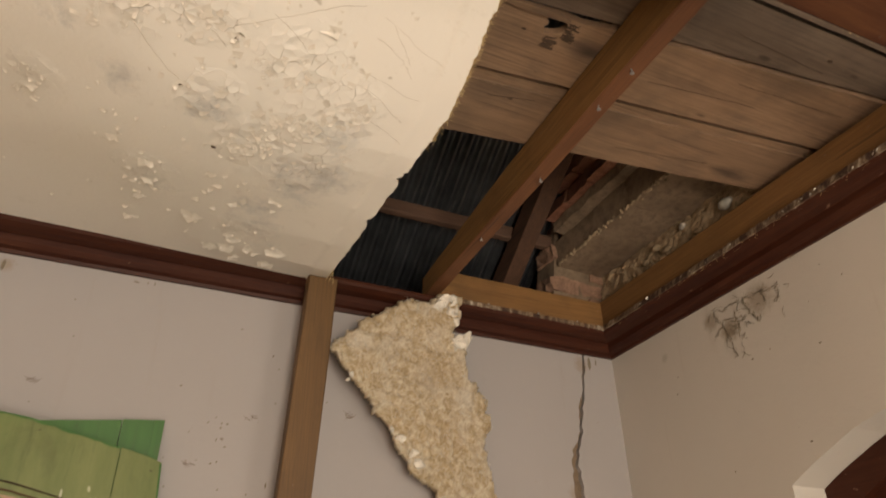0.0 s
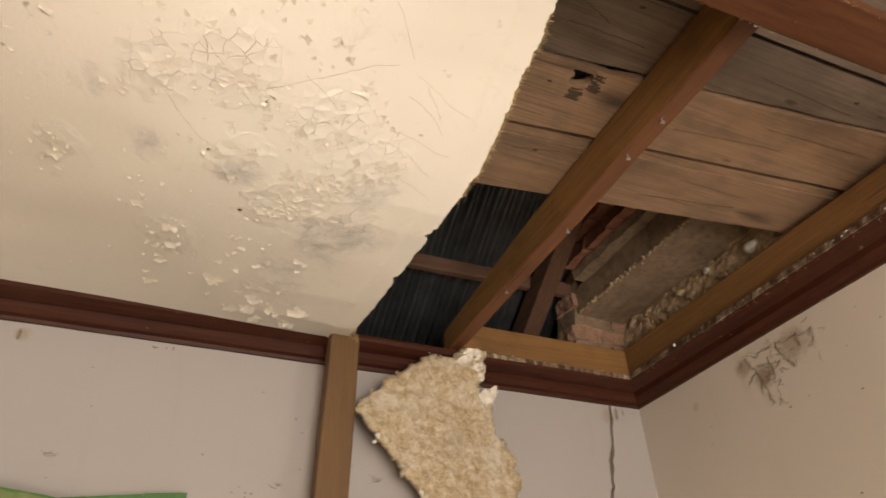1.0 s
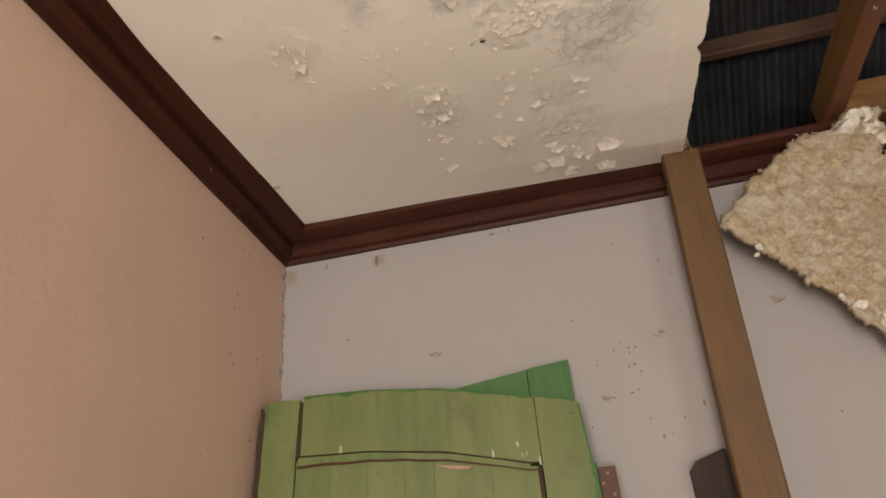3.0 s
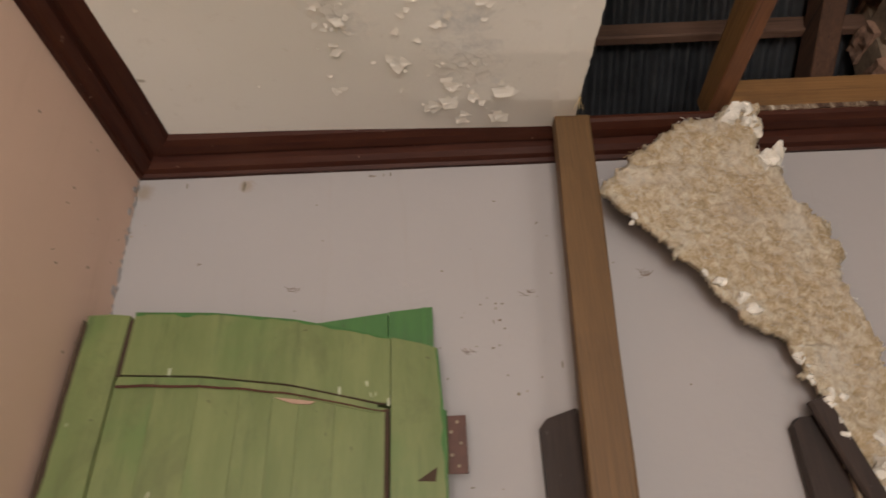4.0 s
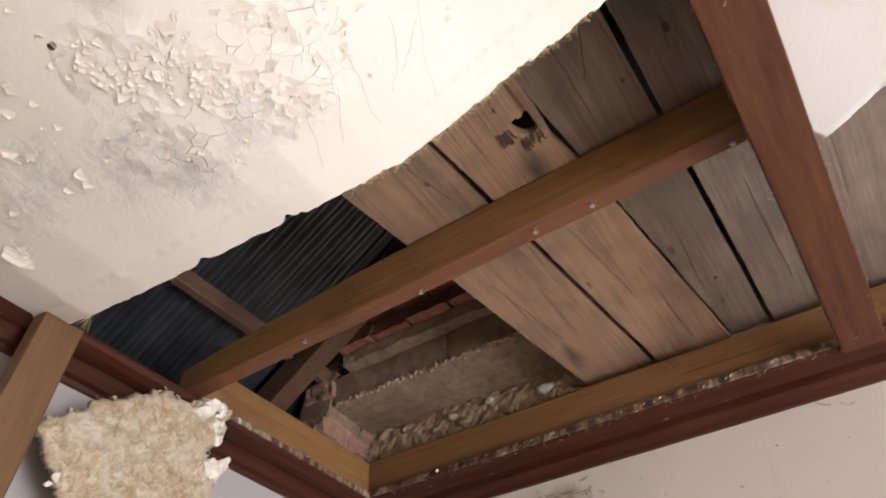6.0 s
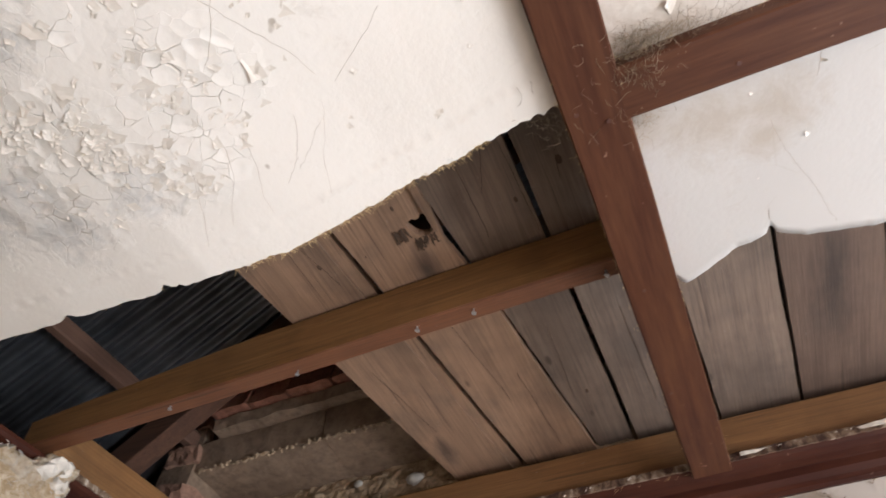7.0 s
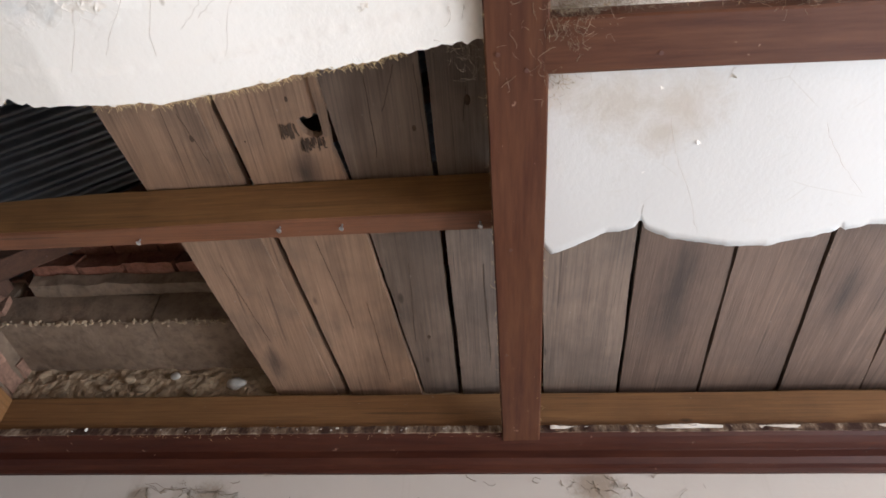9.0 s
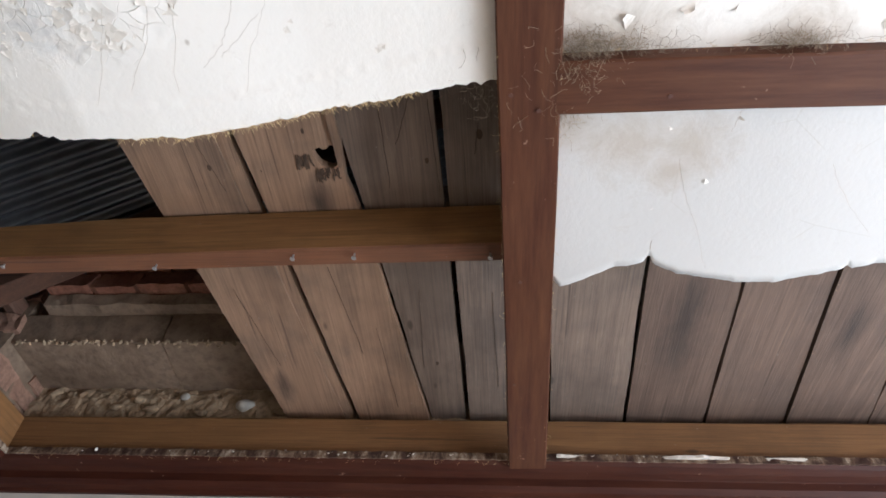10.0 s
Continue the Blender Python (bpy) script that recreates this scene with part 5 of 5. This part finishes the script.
bm = prism(bmesh.new(), [(y, -0.06) for y in pts] + [(y, -0.108 - 0.030 * max(0.0, noise.noise((y * 5, 2, 2)) + 0.15) - 0.006 * noise.noise((y * 45, 2, 2))) for y in pts[::-1]], lambda u, v, d: (v, u, 2.7795 + d), 0.009)
part("strip", bm, M_CHALK, strip)

# ---------------------------------------------------------------- cobwebs and mould
def web(name, centre, spread, count, r, mat, label, seed, plane):
    w = random.Random(seed)
    bm = bmesh.new()
    for _ in range(count):
        p = Vector(centre) + Vector([w.gauss(0, s) for s in spread])
        d = Vector([w.gauss(0, 1) * (1 if s > 0.004 else 0.1) for s in spread]).normalized()
        pts = [p.copy()]
        for _ in range(w.randint(3, 7)):
            d = (d + Vector([w.gauss(0, 0.5) * (1 if s > 0.004 else 0.1) for s in spread])).normalized()
            p = p + d * w.uniform(0.003, 0.009)
            q = p.copy()
            if plane[1] is not None:
                i, lim = plane
                q[i] = min(q[i], lim)
            pts.append(q)
        strand(bm, pts, r * w.uniform(0.5, 1.4))
    return tagged(part(name, bm, mat), label, "cobweb", kind="stuff")


web("cobwebs", (-1.318, -1.705, 2.765), (0.013, 0.020, 0.009), 360, 0.00028, M_WEB, "dusty brown cobwebs in the batten corner", 1, (2, 2.778))
web("cobwebs", (-1.225, -1.70, 2.770), (0.016, 0.016, 0.006), 60, 0.00032, M_WEB, "dusty brown cobwebs beside the batten", 2, (2, 2.778))
web("cobwebs", (-1.29, -1.66, 2.748), (0.05, 0.03, 0.003), 26, 0.00028, M_WEB, "fine cobweb threads on the batten", 3, (2, 2.749))
web("cobwebs", (-1.345, -1.95, 2.770), (0.005, 0.16, 0.004), 110, 0.00028, M_WEB, "dusty cobwebs along the batten edge", 4, (2, 2.778))
web("cobwebs", (-1.27, -1.545, 2.790), (0.03, 0.02, 0.01), 60, 0.00032, M_WEB, "cobwebs at the torn panel corner", 5, (2, 2.83))
web("cobwebs", (-1.350, -1.73, 2.768), (0.010, 0.045, 0.006), 320, 0.00026, M_WEB, "thick dusty cobwebs where the battens meet", 21, (2, 2.778))
web("cobwebs", (-1.345, -2.03, 2.768), (0.007, 0.025, 0.006), 160, 0.00026, M_WEB, "thick dusty cobwebs along the batten edge", 22, (2, 2.778))
web("mould_webs", (-0.003, -0.70, 2.63), (0.001, 0.080, 0.035), 26, 0.0008, M_SOOT, "grey mouldy web stains on the side wall", 6, (0, -0.001))
web("mould_webs", (-0.003, -0.66, 2.55), (0.001, 0.012, 0.03), 16, 0.0011, M_SOOT, "grey mouldy web stains on the side wall", 7, (0, -0.001))
web("mould_webs", (-0.003, -1.85, 2.665), (0.001, 0.13, 0.018), 26, 0.0009, M_SOOT, "grey mouldy web stains on the side wall", 8, (0, -0.001))

# branching web that hangs on the side wall
bm = bmesh.new()
w = random.Random(12)
for y0, z0, y1, z1, n in ((-0.57, 2.665, -0.60, 2.60, 5), (-0.60, 2.60, -0.625, 2.50, 6), (-0.57, 2.665, -0.70, 2.66, 6), (-0.70, 2.66, -0.84, 2.645, 7), (-0.70, 2.66, -0.72, 2.60, 4), (-0.84, 2.645, -0.83, 2.585, 4), (-0.60, 2.60, -0.56, 2.575, 3), (-0.72, 2.60, -0.74, 2.565, 3), (-0.625, 2.50, -0.628, 2.485, 2), (-0.60, 2.62, -0.70, 2.60, 5), (-0.78, 2.655, -0.78, 2.61, 3)):
    for rep_i in range(3):
        pts = [(-0.002, y0 + (y1 - y0) * i / n + w.gauss(0, 0.007), z0 + (z1 - z0) * i / n + w.gauss(0, 0.006)) for i in range(n + 1)]
        strand(bm, pts, w.uniform(0.0003, 0.0009))
tagged(part("hanging_web", bm, M_SOOT), "dark dusty web hanging on the side wall", "cobweb", kind="stuff")

# brown scuffs and smears rubbed into the limewash
bm = bmesh.new()
w = random.Random(53)
SCUFFS = ((-1.424, 2.297, 0.022, 0.1), (-1.588, 2.143, 0.018, -0.5), (-1.503, 2.225, 0.007, 1.0), (-2.293, 2.422, 0.007, 0.2), (-2.03, 2.335, 0.024, 0.05), (-1.832, 2.685, 0.010, 0.5), (-1.381, 2.507, 0.006, 1.4), (-1.114, 2.336, 0.03, 0.0), (-2.495, 2.529, 0.006, 0.3))
for x, z, size, turn in SCUFFS:
    for _ in range(9):
        a = turn + w.gauss(0, 0.35)
        px, pz = x + w.gauss(0, size * 0.35), z + w.gauss(0, size * 0.2)
        run = [(px + size * f * math.cos(a + f * 0.6), -0.0002, pz + size * f * math.sin(a + f * 0.6) + w.gauss(0, 0.0008)) for f in (-0.5, -0.2, 0.1, 0.4)]
        strand(bm, run, w.uniform(0.0003, 0.0009))
tagged(part("wall_scuffs", bm, M_SCUFF), "brown scuffs and smears on the limewash", "scuffs", kind="stuff")
# specks, chips and drips on the walls
bm = bmesh.new()
w = random.Random(31)
for _ in range(58):
    x, z = (w.uniform(-2.45, -0.05), w.uniform(1.6, 2.68)) if _ < 38 else (w.gauss(-1.52, 0.07), w.gauss(2.18, 0.10))
    g = bmesh.ops.create_icosphere(bm, subdivisions=1, radius=w.uniform(0.001, 0.0036), matrix=Matrix.Translation((x, 0.0, z)) @ Matrix.Diagonal((w.uniform(0.6, 1.8), 0.3, w.uniform(0.6, 1.5), 1)))
for x, z, h in ((-2.197, 2.668, 0.020), (-2.36, 2.678, 0.010), (-1.78, 2.690, 0.008), (-1.80, 2.688, 0.006), (-1.36, 2.10, 0.010), (-1.52, 2.22, 0.006), (-0.118, 2.672, 0.030), (-0.085, 2.68, 0.014)):
    bmesh.ops.create_icosphere(bm, subdivisions=1, radius=h, matrix=Matrix.Translation((x, 0.0, z)) @ Matrix.Diagonal((0.28, 0.12, 1.0, 1)))
for _ in range(22):
    y, z = w.uniform(-2.2, -0.05), w.uniform(2.1, 2.68)
    bmesh.ops.create_icosphere(bm, subdivisions=1, radius=w.uniform(0.001, 0.0036), matrix=Matrix.Translation((0.0, y, z)) @ Matrix.Diagonal((0.3, w.uniform(0.6, 1.8), w.uniform(0.6, 1.5), 1)))
for _ in range(24):
    y, z = -abs(w.gauss(0, 0.25)) - 0.01, w.uniform(2.1, 2.66)
    bmesh.ops.create_icosphere(bm, subdivisions=1, radius=w.uniform(0.001, 0.0035), matrix=Matrix.Translation((XL, y, z)) @ Matrix.Diagonal((0.3, w.uniform(0.6, 1.8), w.uniform(0.6, 1.5), 1)))
tagged(part("wall_specks", bm, M_SOOT), "small dark specks and drips on the limewash", "specks", kind="stuff")
bm = bmesh.new()
for _ in range(46):
    z = w.uniform(1.9, 2.70)
    bmesh.ops.create_icosphere(bm, subdivisions=1, radius=w.uniform(0.003, 0.010), matrix=Matrix.Translation((XL + 0.002, -abs(w.gauss(0, 0.010)), z)) @ Matrix.Diagonal((0.35, 1, w.uniform(0.8, 2.2), 1)))
tagged(part("corner_lime", bm, M_WALL), "ragged white lime along the room corner", "lime", kind="stuff")

# scraped band of old plaster between joists and cornice
M_SCRAPE, t, b = shader("scraped_plaster_residue", 0.9)
v = coords(t, (9, 9, 2))
n = tex_noise(t, v, 3.0, 8, 0.75)
base(t, b, ramp(t, n, (0.44, (0.050, 0.022, 0.013)), (0.55, (0.20, 0.14, 0.09)), (0.67, (0.54, 0.48, 0.39))))
bump(t, b, n, 0.6, 0.004)
res_e = root("plaster_residue", (-0.11, -1.5, 2.78), "mottled band of scraped plaster residue over the cornice", "plaster residue")
bm = rough_prism([(-0.119, 2.769), (-0.095, 2.7725), (-0.0905, 2.797), (-0.110, 2.795)], -0.115, -3.2, 0.0022, 60.0, 4.0, 420, 3)
part("band", bm, M_SCRAPE, res_e)
res_n = root("plaster_residue", (-0.45, -0.11, 2.78), "mottled band of scraped plaster residue over the back cornice", "plaster residue")
bm = rough_prism([(0.0, 2.770), (0.023, 2.7725), (0.023, 2.787), (0.002, 2.787)], 0.0, 0.68, 0.0022, 60.0, 6.0, 90, 3)
for vv in bm.verts:
    x, y, z = vv.co
    vv.co = (-0.115 - y, -0.118 + x, z)
part("band", bm, M_SCRAPE, res_n)

# chipped paint along the batten edges
bm = bmesh.new()
for _ in range(70):
    x = w.uniform(-1.35, -0.12)
    y = (-1.561 if w.random() < 0.6 else -1.662) - 0.036 * (x + 2.4) / 2.3
    chip(bm, (x, y + w.uniform(-0.001, 0.001), 2.7515 + w.uniform(-0.002, 0.004)), w.uniform(0.0006, 0.0016), w.uniform(0, 6))
for _ in range(150):
    x = w.uniform(-1.35, -0.12)
    y = (-1.561 if w.random() < 0.5 else -1.662) - 0.036 * (x + 2.4) / 2.3
    p = Vector((x, y, 2.752 + w.uniform(0.0, 0.02)))
    d = Vector((w.gauss(0, 1), w.gauss(0, 0.5), w.gauss(-0.2, 0.4))).normalized() * w.uniform(0.004, 0.016)
    strand(bm, [p, p + d * 0.5 + Vector((0, 0, w.gauss(0, 0.002))), p + d], 0.00028)
for _ in range(130):
    y = w.uniform(-2.5, -0.2)
    p = Vector((-1.345 if y < -1.7 else -0.118, y, 2.756 + w.uniform(0.0, 0.014)))
    d = Vector((w.gauss(0, 0.5), w.gauss(0, 1), w.gauss(-0.2, 0.4))).normalized() * w.uniform(0.004, 0.014)
    strand(bm, [p, p + d * 0.5 + Vector((0, 0, w.gauss(0, 0.002))), p + d], 0.00028)
tagged(part("paint_chips", bm, M_HAIR), "pale chipped paint along the batten edges", "paint chips", kind="stuff")

# white broken rim along the lower edge of the hanging slab
for i in range(34):
    f = w.random()
    k = w.choice((21, 22, 23, 24))
    (ax, az), (bx, bz) = OUT[k], OUT[k + 1]
    x, z = ax + (bx - ax) * f, az + (bz - az) * f
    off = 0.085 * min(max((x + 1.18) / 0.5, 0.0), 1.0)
    # rim crumbs use the same scaling about the camera position
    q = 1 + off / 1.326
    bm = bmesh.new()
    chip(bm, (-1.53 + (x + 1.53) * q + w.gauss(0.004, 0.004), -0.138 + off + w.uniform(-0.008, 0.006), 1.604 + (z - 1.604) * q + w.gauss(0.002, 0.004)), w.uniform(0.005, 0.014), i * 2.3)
    part("crumb", bm, M_CHALK, slab)
